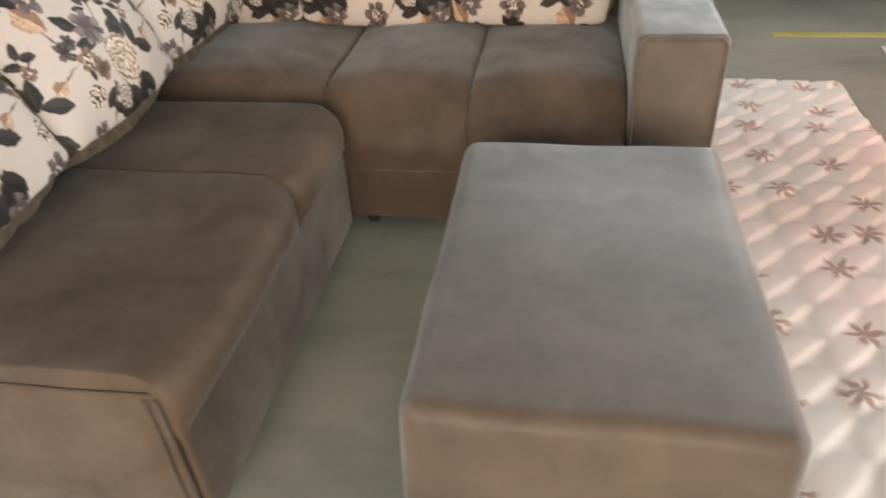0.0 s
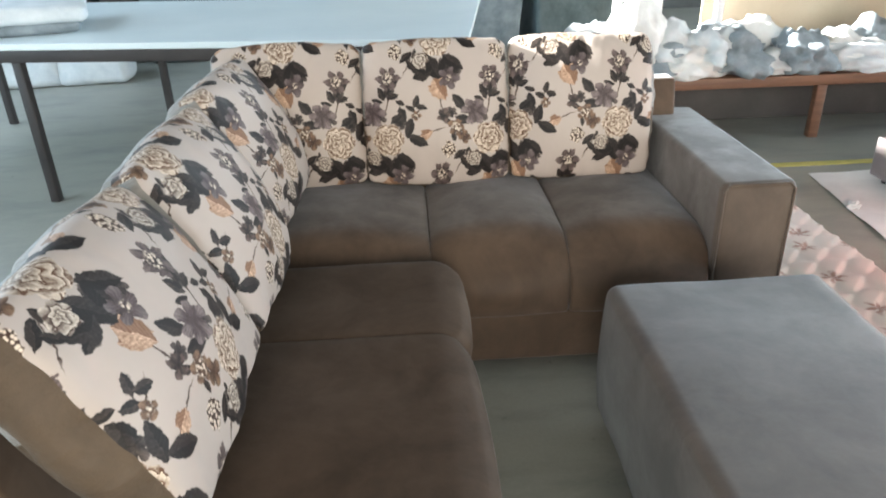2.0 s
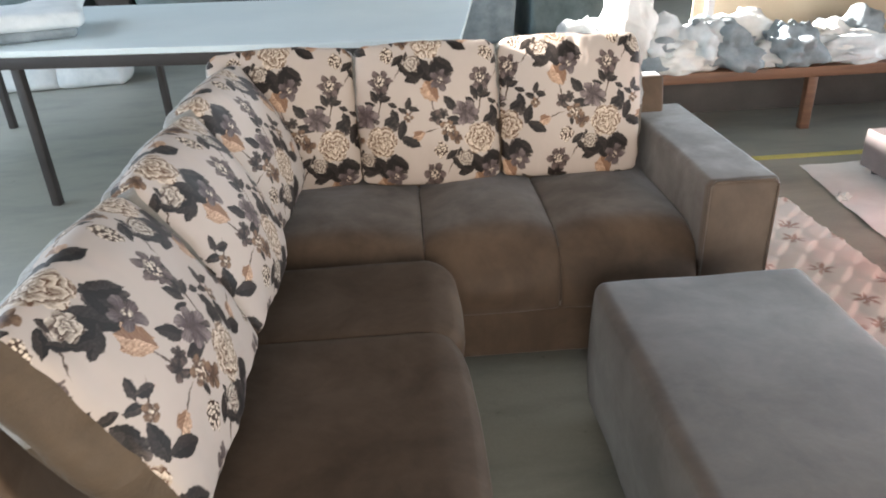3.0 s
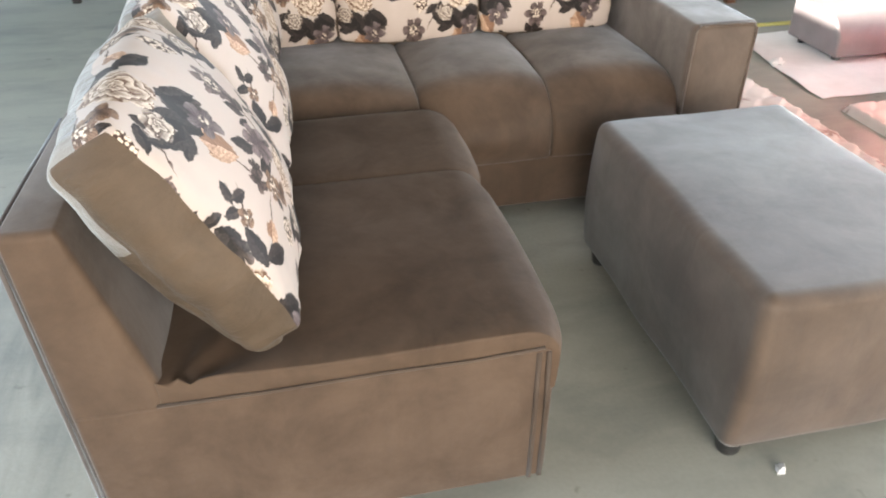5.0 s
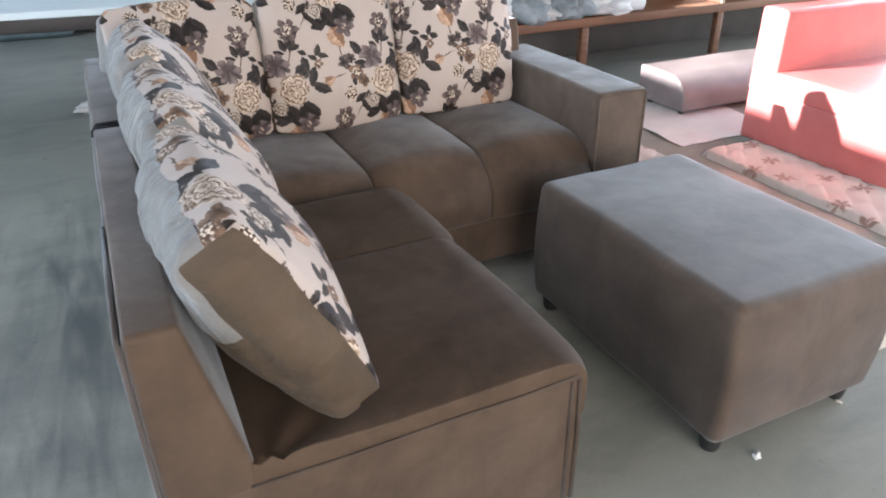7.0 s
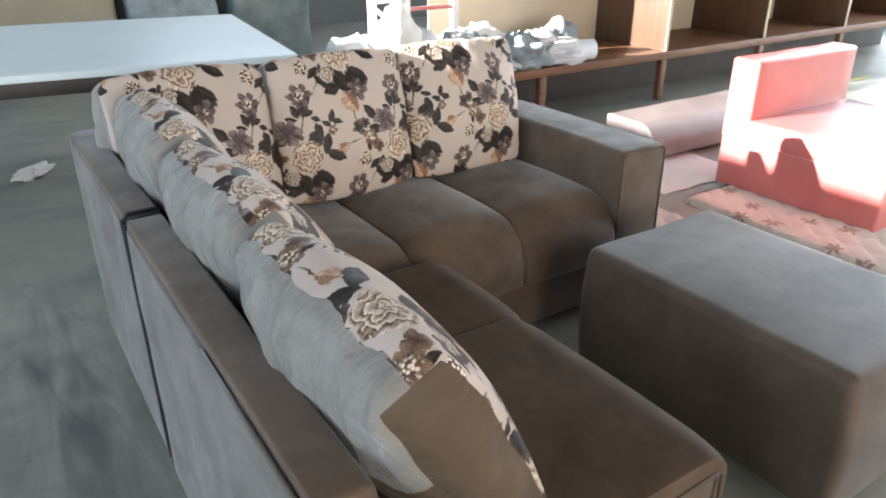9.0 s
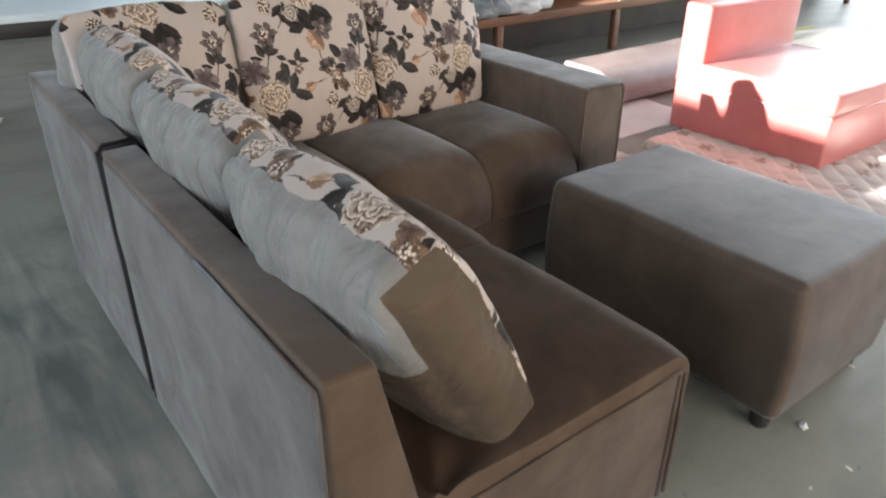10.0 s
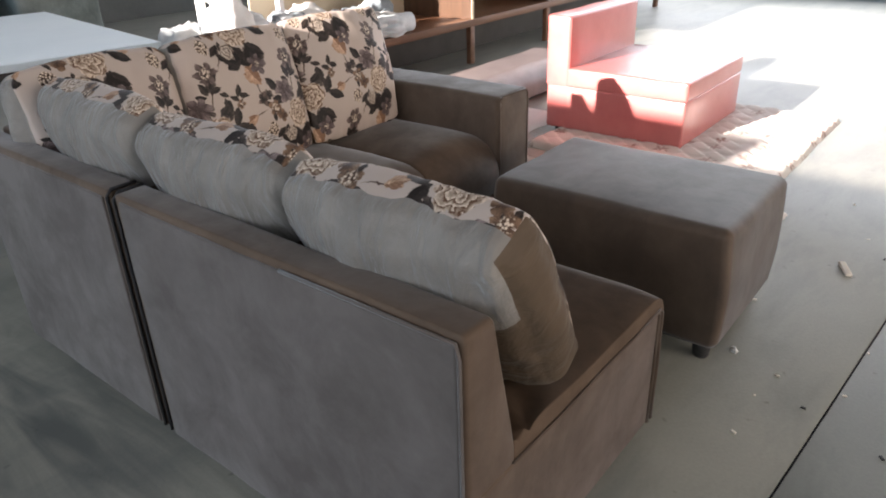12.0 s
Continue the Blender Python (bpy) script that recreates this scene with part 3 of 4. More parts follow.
# short module towards the open end
sofa_b = thing("corner_sofa_short_module", "taupe velvet armless sofa module with a sloped backrest", "sofa", group="corner sofa")
part("base", rbox((W + 0.012, 0.004, 0.055), (-0.012, SPLIT - 0.016, 0.40), 0.012, (6, 8, 3)), M_VELVET, sofa_b)
for y0, y1, s in ((0.0, 0.615, 4.0), (0.615, SPLIT - 0.006, 5.0)):

    def seat_warp(q, y0=y0, y1=y1, s=s):
        q = q.copy()
        u, v = (q.x + 0.34) / 0.34, (2 * q.y - y0 - y1) / (y1 - y0)
        top = min(max((q.z - 0.30) / 0.14, 0), 1)
        d, h = nose(-q.x, SEAT + 0.008 - q.z, 0.065)
        q.x, q.z = -d, SEAT + 0.008 - h
        d, h = nose(SPLIT - 0.006 - q.y, SEAT + 0.008 - q.z, 0.06)
        q.y, q.z = SPLIT - 0.006 - d, SEAT + 0.008 - h
        d, h = nose(SPLIT - 0.006 - q.y, -q.x, 0.07)
        q.y, q.x = SPLIT - 0.006 - d, -h
        q.z += (0.005 * max(0, 1 - abs(v) ** 6) * (1 - 0.6 * u * u) + 0.007 * nz(q, 3.0, s)) * top
        q.x += 0.014 * max(0, u) + 0.030 * max(0, u) ** 2 * max(0, 1 - abs(v) ** 6) * (1 - abs(2 * min(max((q.z - 0.3) / 0.15, 0), 1) - 1) ** 3) + 0.006 * max(0, u) ** 3 * nz(q, 6.0, s)
        if y0 < 0.1:
            far = math.hypot(q.x + 0.64, q.y + 0.01)
            q.z += 0.010 * max(0, 1 - far / 0.22) * math.sin(7.0 * math.atan2(q.y + 0.01, q.x + 0.64) + 0.6) * top
        return q
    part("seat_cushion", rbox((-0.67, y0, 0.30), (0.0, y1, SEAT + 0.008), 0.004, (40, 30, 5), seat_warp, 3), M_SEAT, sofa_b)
part("front_panel", rbox((-0.045, 0.006, 0.055), (0.014, SPLIT - 0.014, 0.36), 0.012, (2, 10, 5)), M_VELVET, sofa_b)
part("end_panel", rbox((W + 0.004, -0.003, 0.055), (0.0, 0.02, 0.405), 0.01, (8, 2, 4)), M_VELVET, sofa_b)
backrest = part("backrest", rbox((W, 0.0, 0.05), (W + 0.15, SPLIT - 0.018, BACK), 0.014, (3, 10, 9), back_warp(0, W, 1)), M_VELVET, sofa_b)
part("back_cloth", rbox((W - 0.007, 0.012, 0.06), (W + 0.004, SPLIT - 0.045, BACK - 0.016), 0.005, (1, 12, 8), lambda q: q + Vector((0.004 * nz(q, 6, 3), 0, 0.004 * nz(q, 9, 1)))), M_BACKING, backrest, "stapled grey-taupe back panel")
part("back_trim", tube([(W - 0.007, 0.42, 0.737), (W - 0.008, 0.2, 0.738), (W - 0.007, 0.012, 0.737), (W - 0.007, 0.006, 0.71), (W - 0.007, 0.006, 0.07)], 0.0038), M_BACKING, backrest, "piped edge")
for y, own in ((SPLIT - 0.022, sofa_b), (SPLIT + 0.010, sofa_a)):
    part("edge_trim", tube([(W - 0.002, y, 0.06), (W - 0.002, y, 0.735), (W + 0.012, y, BACK + 0.001), (W + 0.075, y, BACK + 0.001)], 0.0045), M_LINING, own, "black edge trim")
part("seam", tube([(-0.675, -0.002, 0.405), (-0.5, -0.003, 0.402), (-0.3, -0.002, 0.405), (-0.15, -0.003, 0.403), (-0.015, -0.002, 0.408)], 0.0032), M_VELVET_SEAM, sofa_b)
for dx in (0.0, 0.022):
    part("corner_piping", tube([(-0.024 + dx, -0.003, 0.06), (-0.024 + dx, -0.004, 0.25), (-0.025 + dx * 0.8, -0.003, 0.398)], 0.0055), M_VELVET_SEAM, sofa_b)
for x, y in ((-0.07, 0.06), (-0.74, 0.06), (-0.07, 0.95), (-0.74, 0.95)):
    sofa_foot(sofa_b, x, y)

# ---- back pillows ----
PT = 0.10


def pillow(label, m, w, h, seed, rose, bare=False):
    """Local x across, y thickness (front at -y), z up. Printed front and top, velvet back and gussets."""
    def warp(q):
        u, v = q.x / (w / 2), (q.z - h / 2) / (h / 2)
        q = q.copy()
        sx, low = (1 if q.x > 0 else -1), q.z < h / 2
        dx, dz = nose(w / 2 - abs(q.x), q.z if low else h - q.z, 0.022 if low else 0.036)
        q.x, q.z = sx * (w / 2 - dx), dz if low else h - dz
        if q.y > 0:
            d, b = nose(w / 2 - abs(q.x), PT / 2 - q.y, 0.032)
            q.x, q.y = sx * (w / 2 - d), PT / 2 - b
            if not low:
                d, b = nose(h - q.z, PT / 2 - q.y, 0.035)
                q.z, q.y = h - d, PT / 2 - b
        puff = (0.16 + 0.84 * max(0, 1 - abs(u) ** 2.6) ** 0.8) * max(0, 1 - abs(v) ** 2.2) ** 0.8
        s = -1 if q.y < 0 else 1
        q.y += s * 0.072 * puff * abs(q.y) / (PT / 2)
        q.z += 0.012 * max(0, v) ** 2 * (1 - u * u) + 0.006 * nz(q, 5, seed)
        q.z -= 0.05 * max(0, -v) ** 2 * max(0, 1 - u * u) ** 0.6 * (0.4 + 0.6 * (q.y > 0))
        q.x *= 1 + 0.02 * (1 - v * v)
        q.y += 0.010 * nz(q, 6, seed) + 0.008 * nz((q.x * 6, q.y * 3, q.z * 1.2), 2.5, seed + 3) * abs(v)
        rim = max(abs(u), abs(v)) ** 5 * (1 - 0.7 * max(0, max(abs(u), abs(v)) - 0.9) * 10)
        q.y += 0.008 * rim * nz((q.x * 5, q.y * 2, q.z * 2.5), 6, seed + 8)
        if abs(u) > 0.97:
            q.x += (1 if u > 0 else -1) * (0.022 * max(0, 1 - v * v) * max(0, 1 - (2 * q.y / PT) ** 2) + 0.006 * nz((q.y * 0.4, q.y * 0.4, q.z * 2.2), 14, seed))
        if abs(v) > 0.9:
            q.z += 0.003 * nz((q.x, q.y, 0), 22, seed)
        if s > 0:
            q.y += (0.007 * nz((q.x * 4.0 + q.z, q.y, q.z * 1.3), 7, seed + 4) * (0.4 + abs(v)) + 0.006 * nz((q.x * 2.0 - q.z * 2, q.y, q.z * 2), 5, seed + 6))
        return q

    def cloth(p):
        back = p[1] > 0.0 if p[2] > h - 1e-4 else p[1] > -PT / 2 + 1e-4
        return (p[0] - rose[0] + (100 if back else 0), p[2] - rose[1] + (p[1] + PT / 2 if p[2] > h - 1e-4 else 0))

    full = rbox((-w / 2, -PT / 2, 0), (w / 2, PT / 2, h), 0.014, (52, 8, 36), warp, 3, uv=cloth)
    bmesh.ops.recalc_face_normals(full, faces=full.faces)
    top = thing("back_pillow", label, "pillow", m, "back pillows")
    layer = full.loops.layers.uv.verify()

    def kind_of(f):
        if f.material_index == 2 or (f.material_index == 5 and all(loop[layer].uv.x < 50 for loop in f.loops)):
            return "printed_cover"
        # Lower back takes the gusset brown: shade behind the pillow put into colour.
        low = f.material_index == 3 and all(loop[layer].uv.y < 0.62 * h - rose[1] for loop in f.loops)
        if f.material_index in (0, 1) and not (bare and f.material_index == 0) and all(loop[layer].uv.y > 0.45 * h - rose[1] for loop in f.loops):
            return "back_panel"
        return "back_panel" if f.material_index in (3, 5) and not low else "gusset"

    for f in full.faces:
        f.material_index = ("printed_cover", "back_panel", "gusset").index(kind_of(f))
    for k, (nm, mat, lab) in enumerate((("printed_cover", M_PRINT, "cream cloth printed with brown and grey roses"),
                                        ("back_panel", M_PLUSH, "plain silvery taupe plush back"), ("gusset", M_GUSSET, "brown velvet gusset, lower back browned for shade"))):
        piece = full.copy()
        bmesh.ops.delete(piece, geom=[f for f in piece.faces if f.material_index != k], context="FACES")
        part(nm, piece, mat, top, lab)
    full.free()
    return top


PRINTED = "cream rose-printed pillow with taupe velvet back on the sofa"
for i, y in enumerate((0.268, 0.80, 1.315)):
    m = pose((-0.436, -0.438, -0.45)[i], y, (0.522, 0.528, 0.54)[i], 0, 0, 90) @ pose(0, 0, 0, (-29, -28, -26)[i], 0, (1, 1, -2)[i]) @ pose(0, PT / 2, 0)
    pillow(PRINTED, m, (0.53, 0.528, 0.535)[i], 0.425, 3 + i, ((0.05, 0.13), (0.03, 0.12), (-0.05, 0.14))[i], i == 0)
for i, x in enumerate((-0.485, 0.005, 0.50)):
    m = pose(x, 1.545, 0.485, 0, 0, (3, 0, -2)[i]) @ pose(0, 0, 0, -13, 0, 0) @ pose(0, PT / 2, 0)
    pillow(PRINTED, m, 0.488, 0.465, 13 + i, ((0.17, 0.16), (-0.147, 0.165), (0.131, 0.195))[i])

# ---- ottoman ----
ottoman = thing("ottoman", "taupe velvet box ottoman on small black feet", "ottoman")


def ott_warp(q):
    u, v = (q.x - 0.68) / 0.28, (q.y - 0.385) / 0.415
    t = min(max((q.z - 0.06) / 0.40, 0), 1)
    q = q.copy()
    q.z += 0.016 * max(0, 1 - u * u) * max(0, 1 - v * v) * t ** 4 + 0.004 * nz(q, 3.5, 2)
    belly = math.sin(math.pi * t) * 0.010
    q.x += belly * u + 0.006 * nz(q, 5, 6)
    q.y += belly * v + 0.006 * nz(q, 5, 8)
    return q


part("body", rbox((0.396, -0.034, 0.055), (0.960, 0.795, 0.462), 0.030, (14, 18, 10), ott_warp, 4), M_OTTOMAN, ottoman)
part("underside", bbox((0.42, -0.01, 0.05), (0.94, 0.785, 0.06)), M_LINING, ottoman, "black lining cloth")
for x, y in ((0.45, 0.02), (0.91, 0.02), (0.45, 0.755), (0.91, 0.755)):
    part("foot", lathe([(0.022, 0), (0.026, 0.008), (0.030, 0.045), (0.026, 0.06)], 16, at=(x, y, 0)), M_BLACK, ottoman, "black round plastic foot")

# ---- cutting table ----
tm = pose(0.19, 2.41, 0, 0, 0, -8)
table = thing("cutting_table", "long white-topped cutting table with dark steel legs", "table", tm)
part("tabletop", bbox((-3.6, 0, 0.785), (0, 1.6, 0.815), 0.004), M_TABLE, table, "white laminate board", smooth=False)
part("apron", bbox((-3.56, 0.02, 0.725), (-0.03, 0.06, 0.785), 0.003), M_STEEL, table)
part("apron", bbox((-3.56, 1.54, 0.725), (-0.03, 1.58, 0.785), 0.003), M_STEEL, table)
for x in (-3.4, -2.2, -0.15):
    for y in (0.05, 1.50):
        part("leg", bbox((x, y, 0), (x + 0.045, y + 0.045, 0.725), 0.003), M_STEEL, table)

# ---- red chair ----
red = thing("low_red_chair", "armless red leatherette lounge chair in hard sunlight", "chair")


def red_warp(q):
    q = q.copy()
    q.z += 0.006 * nz(q, 5, 4)
    return q


part("base", rbox((2.28, 0.825, 0.03), (3.20, 1.70, 0.29), 0.012, (6, 6, 3)), M_RED, red)
part("seat_cushion", rbox((2.282, 0.82, 0.285), (3.198, 1.57, 0.40), 0.02, (8, 8, 3), red_warp), M_RED, red)
part("backrest", rbox((2.285, 1.555, 0.28), (3.195, 1.715, 0.70), 0.02, (8, 3, 6), red_warp), M_RED, red)
for x, y in ((2.34, 0.88), (3.14, 0.88), (2.34, 1.64), (3.14, 1.64)):
    part("foot", lathe([(0.02, 0), (0.024, 0.035)], 10, at=(x, y, 0)), M_BLACK, red)

# ---- quilted sheet on the floor ----


def scallop(u, v, w=0.17, h=0.085):
    """Overlapping stitched petals, row over row: 0 on a stitch, 1 at the middle of a petal."""
    row = math.floor(v / h)
    for r in (row, row - 1, row - 2):
        shift = 0.5 * w * (r % 2)
        dx = (u - shift + 0.5 * w) % w - 0.5 * w
        d = math.hypot(dx, v - r * h) / (0.52 * w)
        if d < 1:
            return 1 - d ** 5
    return 0.0


def quilt(label, x0, x1, y0, y1, z, seed, th=0.02):
    """A thin quilted pad: puffed petals between stitched curves."""
    bm = bmesh.new()
    nx, ny = int((x1 - x0) / 0.011), int((y1 - y0) / 0.011)
    grid = []
    for i in range(nx + 1):
        row = []
        for j in range(ny + 1):
            x, y = x0 + (x1 - x0) * i / nx, y0 + (y1 - y0) * j / ny
            s = scallop((x + y) * 0.7071, (y - x) * 0.7071)
            e = min(1, min(i, nx - i, j, ny - j) / 2.0)
            w = 0.012 * nz((x, y, 0), 3, seed)
            row.append(bm.verts.new((x + w, y + 0.01 * nz((x, y, 3), 4, seed), z + e * (th + 0.009 * s + 0.012 * max(0, nz((x, y, 1), 2.2, seed))))))
        grid.append(row)
    for i in range(nx):
        for j in range(ny):
            bm.faces.new((grid[i][j], grid[i + 1][j], grid[i + 1][j + 1], grid[i][j + 1]))
    return solo("quilted_sheet", bm, M_QUILT, label, "quilt", group="quilted sheets")


quilt("off-white quilted mattress cloth with pinkish flowers on the floor", 1.06, 1.74, 0.10, 2.22, 0.002, 1)
quilt("quilted mattress cloth with flowers under the red chair", 1.93, 3.4, 0.24, 1.62, 0.001, 2, 0.026)

# ---- low tufted seat in front of the shelf ----
puff = thing("low_seat_pad", "low grey-brown leatherette seat unit with a rounded front", "seat")


def puff_warp(q):
    q = q.copy()
    d, h = nose(q.y - 2.13, 0.235 - q.z, 0.15)
    q.y, q.z = 2.13 + d, 0.235 - h
    q.z += 0.008 * nz(q, 4, 2)
    return q


part("body", rbox((2.27, 2.13, 0.035), (3.50, 2.54, 0.235), 0.012, (20, 16, 8), puff_warp), M_PUFF, puff)
part("end_piping", tube([(2.275, 2.135, 0.05), (2.272, 2.14, 0.10), (2.272, 2.17, 0.172), (2.272, 2.22, 0.212), (2.272, 2.30, 0.234), (2.272, 2.52, 0.236)], 0.005), M_PUFF, puff)
for x, y in ((2.33, 2.2), (3.44, 2.2), (2.33, 2.48), (3.44, 2.48)):
    part("foot", lathe([(0.02, 0), (0.022, 0.04)], 10, at=(x, y, 0)), M_BLACK, puff)

# ---- shelf along the back ----
shelf = thing("long_shelf", "low brown wooden shelf with cream and brown upright boards", "shelf")
SY = 3.25
part("deck", bbox((0.9, SY + 0.02, 0.35), (8.0, SY + 1.25, 0.385)), M_WOOD, shelf)
part("front_rail", bbox((0.9, SY, 0.33), (8.0, SY + 0.02, 0.39)), M_WOOD, shelf, "reddish wooden front rail")
for x in (1.1, 2.35, 3.62, 4.9, 6.2, 7.6):
    part("post", bbox((x, SY + 0.03, 0), (x + 0.06, SY + 0.08, 0.35)), M_WOOD, shelf)
    part("post", bbox((x, SY + 1.15, 0), (x + 0.06, SY + 1.2, 0.35)), M_WOOD, shelf)
part("back_board", bbox((1.9, SY + 0.80, 0.385), (8.0, SY + 0.82, 1.5)), M_BOARD, shelf)
for x in (3.62, 4.9, 6.2, 7.6):
    d = part("divider", bbox((x, SY + 0.02, 0.385), (x + 0.03, SY + 0.80, 1.5)), M_BROWN_BOARD, shelf)
    part("edge_strip", bbox((x - 0.002, SY + 0.012, 0.385), (x + 0.032, SY + 0.02, 1.5), 0.002), M_BOARD, d)
part("top_board", bbox((1.9, SY + 0.02, 1.5), (8.0, SY + 0.82, 1.53)), M_BOARD, shelf)
# Board coloured to stand in for the shadow under the deck.
part("shade_board", bbox((0.9, SY + 0.5, 0.0), (8.0, SY + 0.52, 0.345)), M_SHADE_BOARD, shelf)

# heaps of cloth and sacks on the shelf


def bundle(name, label, cat, mat, at, size, seed, rough=0.35):
    bm = bmesh.new()
    bmesh.ops.create_icosphere(bm, subdivisions=4, radius=1.0)
    for v in bm.verts:
        p = v.co.copy()
        f = 1 + rough * nz(p, 1.6, seed) + rough * 0.5 * nz(p, 4.5, seed) + rough * 0.3 * abs(nz((p.x * 0.7, p.y * 0.5, p.z * 2.2), 4, seed)) - rough * 0.25 * abs(nz((p.x * 1.6, p.y * 0.8, p.z * 0.8), 4, seed + 2))
        v.co = Vector((p.x * size[0] * f, p.y * size[1] * f, max(p.z * f, -0.72) * size[2]))
    low = min(v.co.z for v in bm.verts)
    for v in bm.verts:
        v.co.z -= low
    return solo(name, bm, mat, label, cat, pose(*at, 0, 0, seed * 37), "heaped cloths")


random.seed(5)
for i in range(16):
    x = 1.05 + 0.115 * i + random.uniform(-0.04, 0.04)
    bundle("crumpled_cloth", "crumpled pale cloth heaped on the shelf", "cloth", (M_CLOTH, M_SACK, M_CLOTH, M_GREYCLOTH)[i % 4],
           (x, SY + 0.16 + 0.3 * random.random(), 0.385), (0.19 + 0.08 * random.random(), 0.17, 0.08 + 0.08 * random.random()), i + 1, 0.55)
bundle("white_sack", "full white woven sack in the sun", "sack", M_SACK, (1.27, SY + 0.2, 0.385), (0.20, 0.16, 0.27), 31, 0.3)
for i, (x, y, z) in enumerate(((2.45, SY + 0.30, 0.385), (2.62, SY + 0.17, 0.385), (2.2, SY + 0.42, 0.385))):
    roll = bmesh.new()
    for k, r in enumerate((0.075, 0.061, 0.047, 0.033, 0.018)):
        end = 0.30 - 0.012 * (k % 2) - 0.004 * k
        tube([(-end, 0, 0.075), (-0.1, 0.0, 0.078), (0.1, 0, 0.074), (end, 0, 0.076)], r, 18, roll)
    solo("cloth_roll", roll, (M_CLOTH, M_CLOTH, M_GREYCLOTH)[i], "rolled length of pale cloth lying on the shelf", "cloth roll", pose(x, y, z, 0, 0, (20, -12, 8)[i]), "cloth rolls")

# white steel frame standing behind the sofa
fr = thing("white_steel_frame", "white painted steel frame with a reddish crossbar", "frame")
for x in (1.17, 1.42, 1.80):
    part("post", bbox((x, 3.58, 0.385), (x + 0.045, 3.625, 1.5)), M_WHITE, fr)
part("crossbar", bbox((1.215, 3.59, 0.86), (1.42, 3.615, 0.90)), M_WHITE, fr)
part("crossbar", bbox((1.465, 3.59, 0.80), (1.80, 3.615, 0.825)), M_RED, fr)
part("brace", tube([(1.20, 3.60, 0.84), (1.43, 3.60, 0.66)], 0.016), M_WHITE, fr)

# folded cloth on the table
fold = thing("folded_cloth", "thick folded pale blue cloth on the table", "cloth", tm @ pose(-2.32, 0.42, 0.815, 0, 0, 28))


def fold_warp(q):
    q = q.copy()
    lift = max(0, q.x + 0.05) * max(0, q.y + 0.1)
    q.z += 0.5 * lift * min(1, q.z / 0.03) + 0.014 * nz(q, 5, 3) * min(1, q.z / 0.03)
    q.x += 0.03 * nz((q.y, q.z * 4, 0), 4, 2)
    q.y += 0.02 * nz((q.x, q.z * 4, 1), 4, 5)
    return q


part("lower_fold", rbox((-0.40, -0.24, 0.0), (0.26, 0.34, 0.055), 0.026, (14, 12, 3), fold_warp), M_GREYCLOTH, fold, "grey-blue inner layer")
part("upper_fold", rbox((-0.42, -0.27, 0.05), (0.30, 0.38, 0.135), 0.038, (16, 14, 4), fold_warp), M_CLOTH, fold)

# wrapped goods along the back wall
random.seed(11)
for i, (x, y, w, d, h, mat, kind) in enumerate((
        (-0.30, 7.0, 1.0, 0.7, 1.25, M_TAN, "box"), (0.68, 6.9, 0.8, 0.7, 1.2, M_GREYCLOTH, "bale"), (1.62, 6.9, 0.85, 0.6, 1.1, M_PLASTIC, "bale"),
        (-1.32, 6.9, 0.85, 0.7, 1.1, M_PLASTIC, "bale"), (-2.22, 6.8, 0.8, 0.7, 1.2, M_PLASTIC, "bale"), (-2.86, 6.8, 0.34, 0.6, 1.35, M_STEEL, "bale"),
        (-3.5, 6.8, 0.8, 0.7, 1.15, M_PLASTIC, "bale"), (-4.6, 6.8, 1.0, 0.8, 1.2, M_PLASTIC, "bale"))):
    bm = rbox((-w / 2, -d / 2, 0), (w / 2, d / 2, h), 0.05, (8, 5, 8), lambda q, i=i: q + 0.03 * Vector((nz(q, 3, i), nz(q, 3, i + 5), 0)))
    if kind == "box":
        solo("storage_box", bm, mat, "large tan cardboard box by the back wall", "box", pose(x, y, 0))
    else:
        solo("wrapped_bale", bm, mat, "bale of goods wrapped in grey plastic", "bale", pose(x, y, 0, 0, 0, 7 * (i % 3) - 5), "wrapped bales")

for x, y, w, d, h in ((-3.55, 5.75, 0.9, 0.5, 0.34), (-2.85, 5.8, 0.6, 0.45, 0.26)):
    bm = rbox((-w / 2, -d / 2, 0), (w / 2, d / 2, h), 0.06, (10, 6, 5), lambda q, x=x: q + Vector((0.03 * nz(q, 4, x), 0.03 * nz(q, 4, x + 3), min(1, q.z / 0.1) * 0.04 * nz(q, 5, x + 5))))
    solo("wrapped_parcel", bm, M_CLOTH, "low parcel wrapped in pale cloth on the floor", "parcel", pose(x, y, 0, 0, 0, 6), "wrapped parcels")

# ---- small things on the floor ----


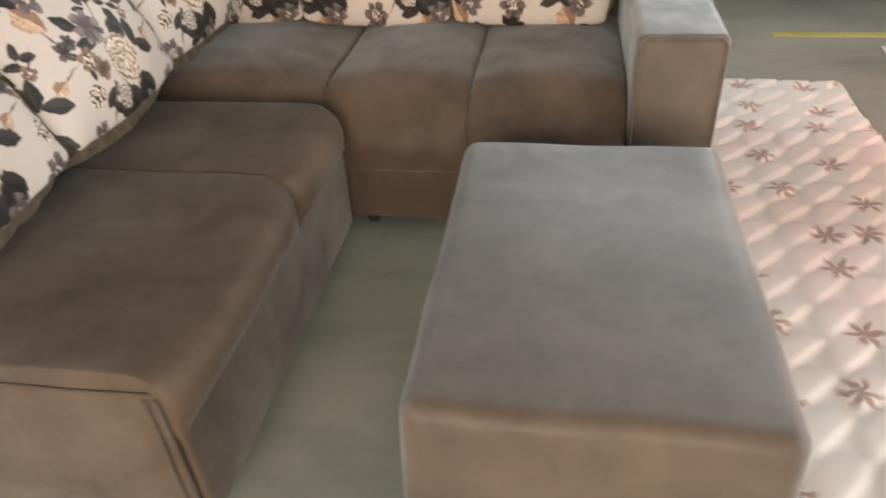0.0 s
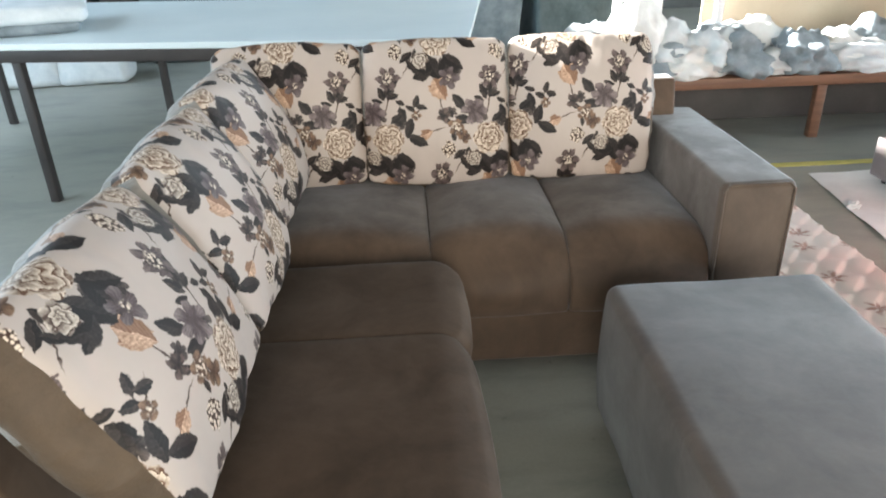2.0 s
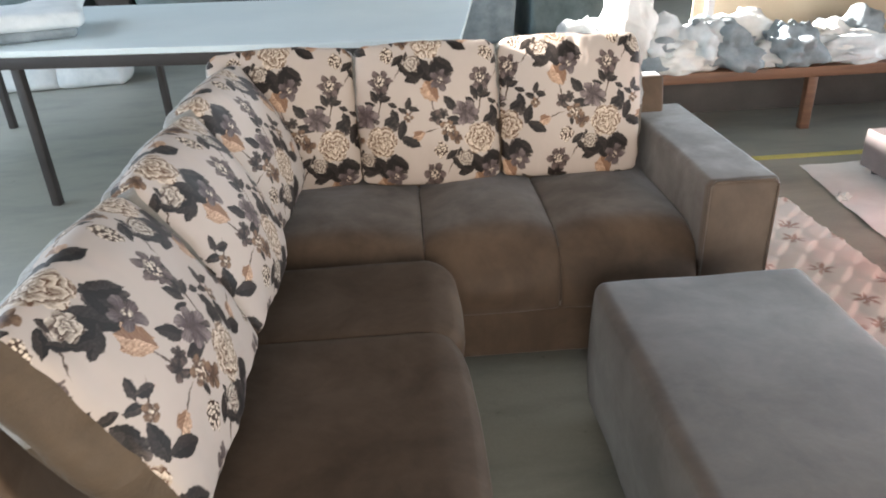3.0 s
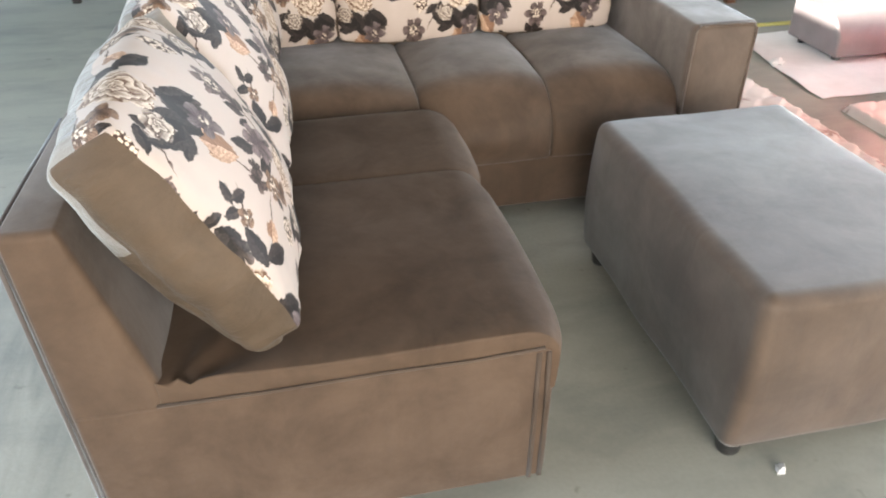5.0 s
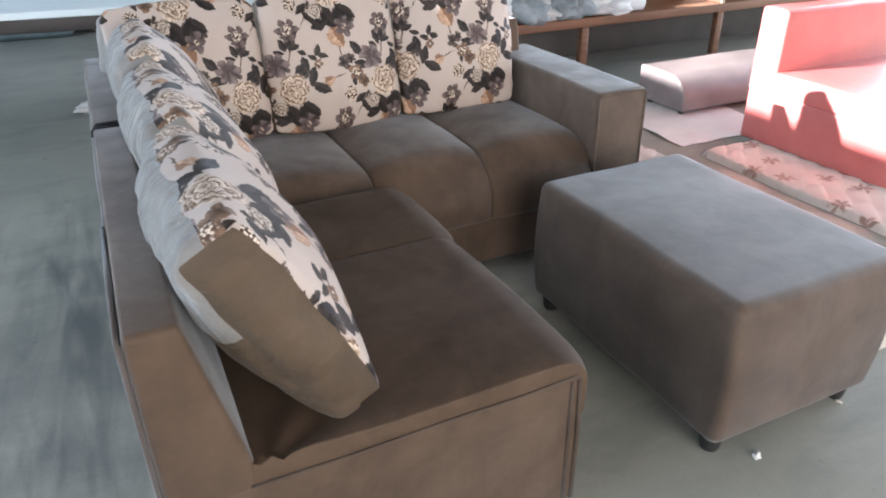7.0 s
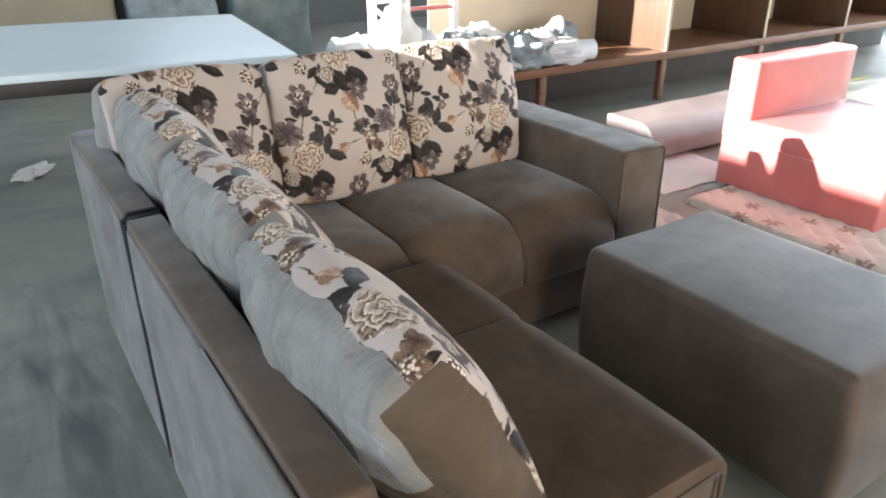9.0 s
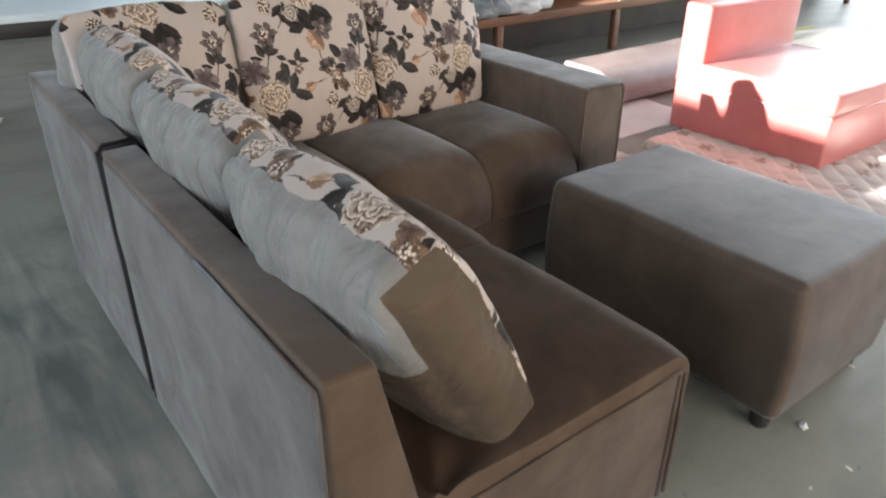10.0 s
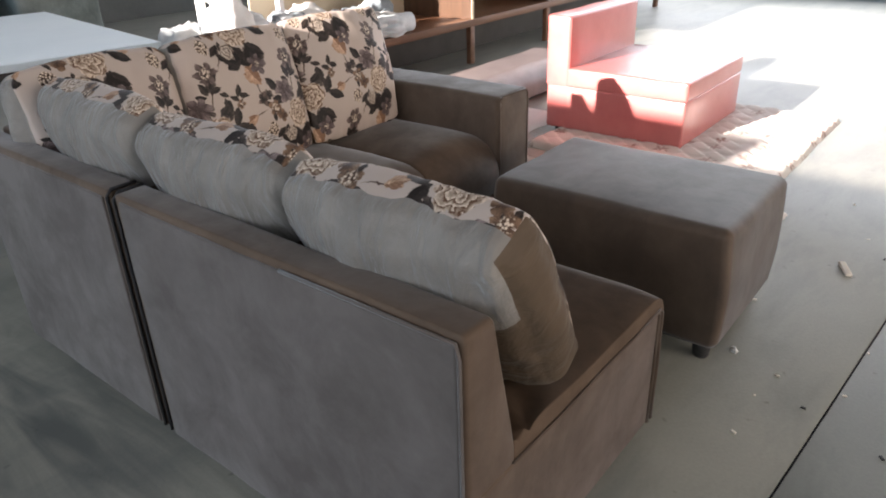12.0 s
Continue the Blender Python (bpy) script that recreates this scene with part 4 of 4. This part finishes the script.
def scrap(label, corners, seed, mat=M_PAPER):
    bm = bmesh.new()
    n = 10
    g = [[None] * (n + 1) for _ in range(n + 1)]
    for i in range(n + 1):
        for j in range(n + 1):
            a, b = i / n, j / n
            p = Vector(corners[0]).lerp(Vector(corners[1]), a).lerp(Vector(corners[3]).lerp(Vector(corners[2]), a), b)
            p += 0.03 * Vector((nz((a, b, 0), 4, seed), nz((a, b, 2), 4, seed)))
            g[i][j] = bm.verts.new((p.x, p.y, 0.006 + 0.02 * max(0, nz((a, b, 1), 4, seed))))
    for i in range(n):
        for j in range(n):
            bm.faces.new((g[i][j], g[i + 1][j], g[i + 1][j + 1], g[i][j + 1]))
    return solo("cloth_scrap", bm, mat, label, "cloth scrap", group="cloth scraps")


scrap("flat white cloth scrap lying on the concrete", ((1.92, 1.75), (2.62, 1.75), (2.7, 2.68), (2.02, 2.66)), 1)
solo("yellow_line", bbox((1.6, 2.79, 0.0005), (6.0, 2.85, 0.004), 0.001), M_YELLOW, "worn yellow painted line on the floor", "floor marking", kind="structure")
for i, (x, y, s) in enumerate(((0.53, -0.06, 0.011), (2.0, 2.2, 0.03), (1.33, 0.12, 0.02), (0.75, 0.95, 0.008))):
    bundle("fluff_scrap", "small white scrap of stuffing on the floor", "scrap", M_SACK, (x, y, 0), (s, s * 0.8, s * 0.6), 40 + i, 0.9)
solo("wood_stick", bbox((-0.055, -0.012, 0), (0.055, 0.012, 0.012), 0.003), M_WOODCHIP, "small pale wooden offcut on the floor", "offcut", pose(1.32, -0.22, 0, 0, 0, 25))
bundle("crumpled_cloth", "small white rag on the floor", "rag", M_PAPER, (-0.86, 4.0, 0), (0.12, 0.06, 0.03), 55, 0.6)
random.seed(21)
for i in range(26):
    x, y = random.uniform(0.0, 2.2), random.uniform(-1.0, 0.0)
    s = random.uniform(0.004, 0.009)
    solo("wood_chip", bbox((-s, -s * 0.5, 0), (s, s * 0.5, s * 0.5), s * 0.1), M_WOODCHIP if i % 3 else M_BLACK, "tiny offcut lying on the concrete", "offcut", pose(x, y, 0, 0, 0, random.uniform(0, 180)), "floor crumbs")
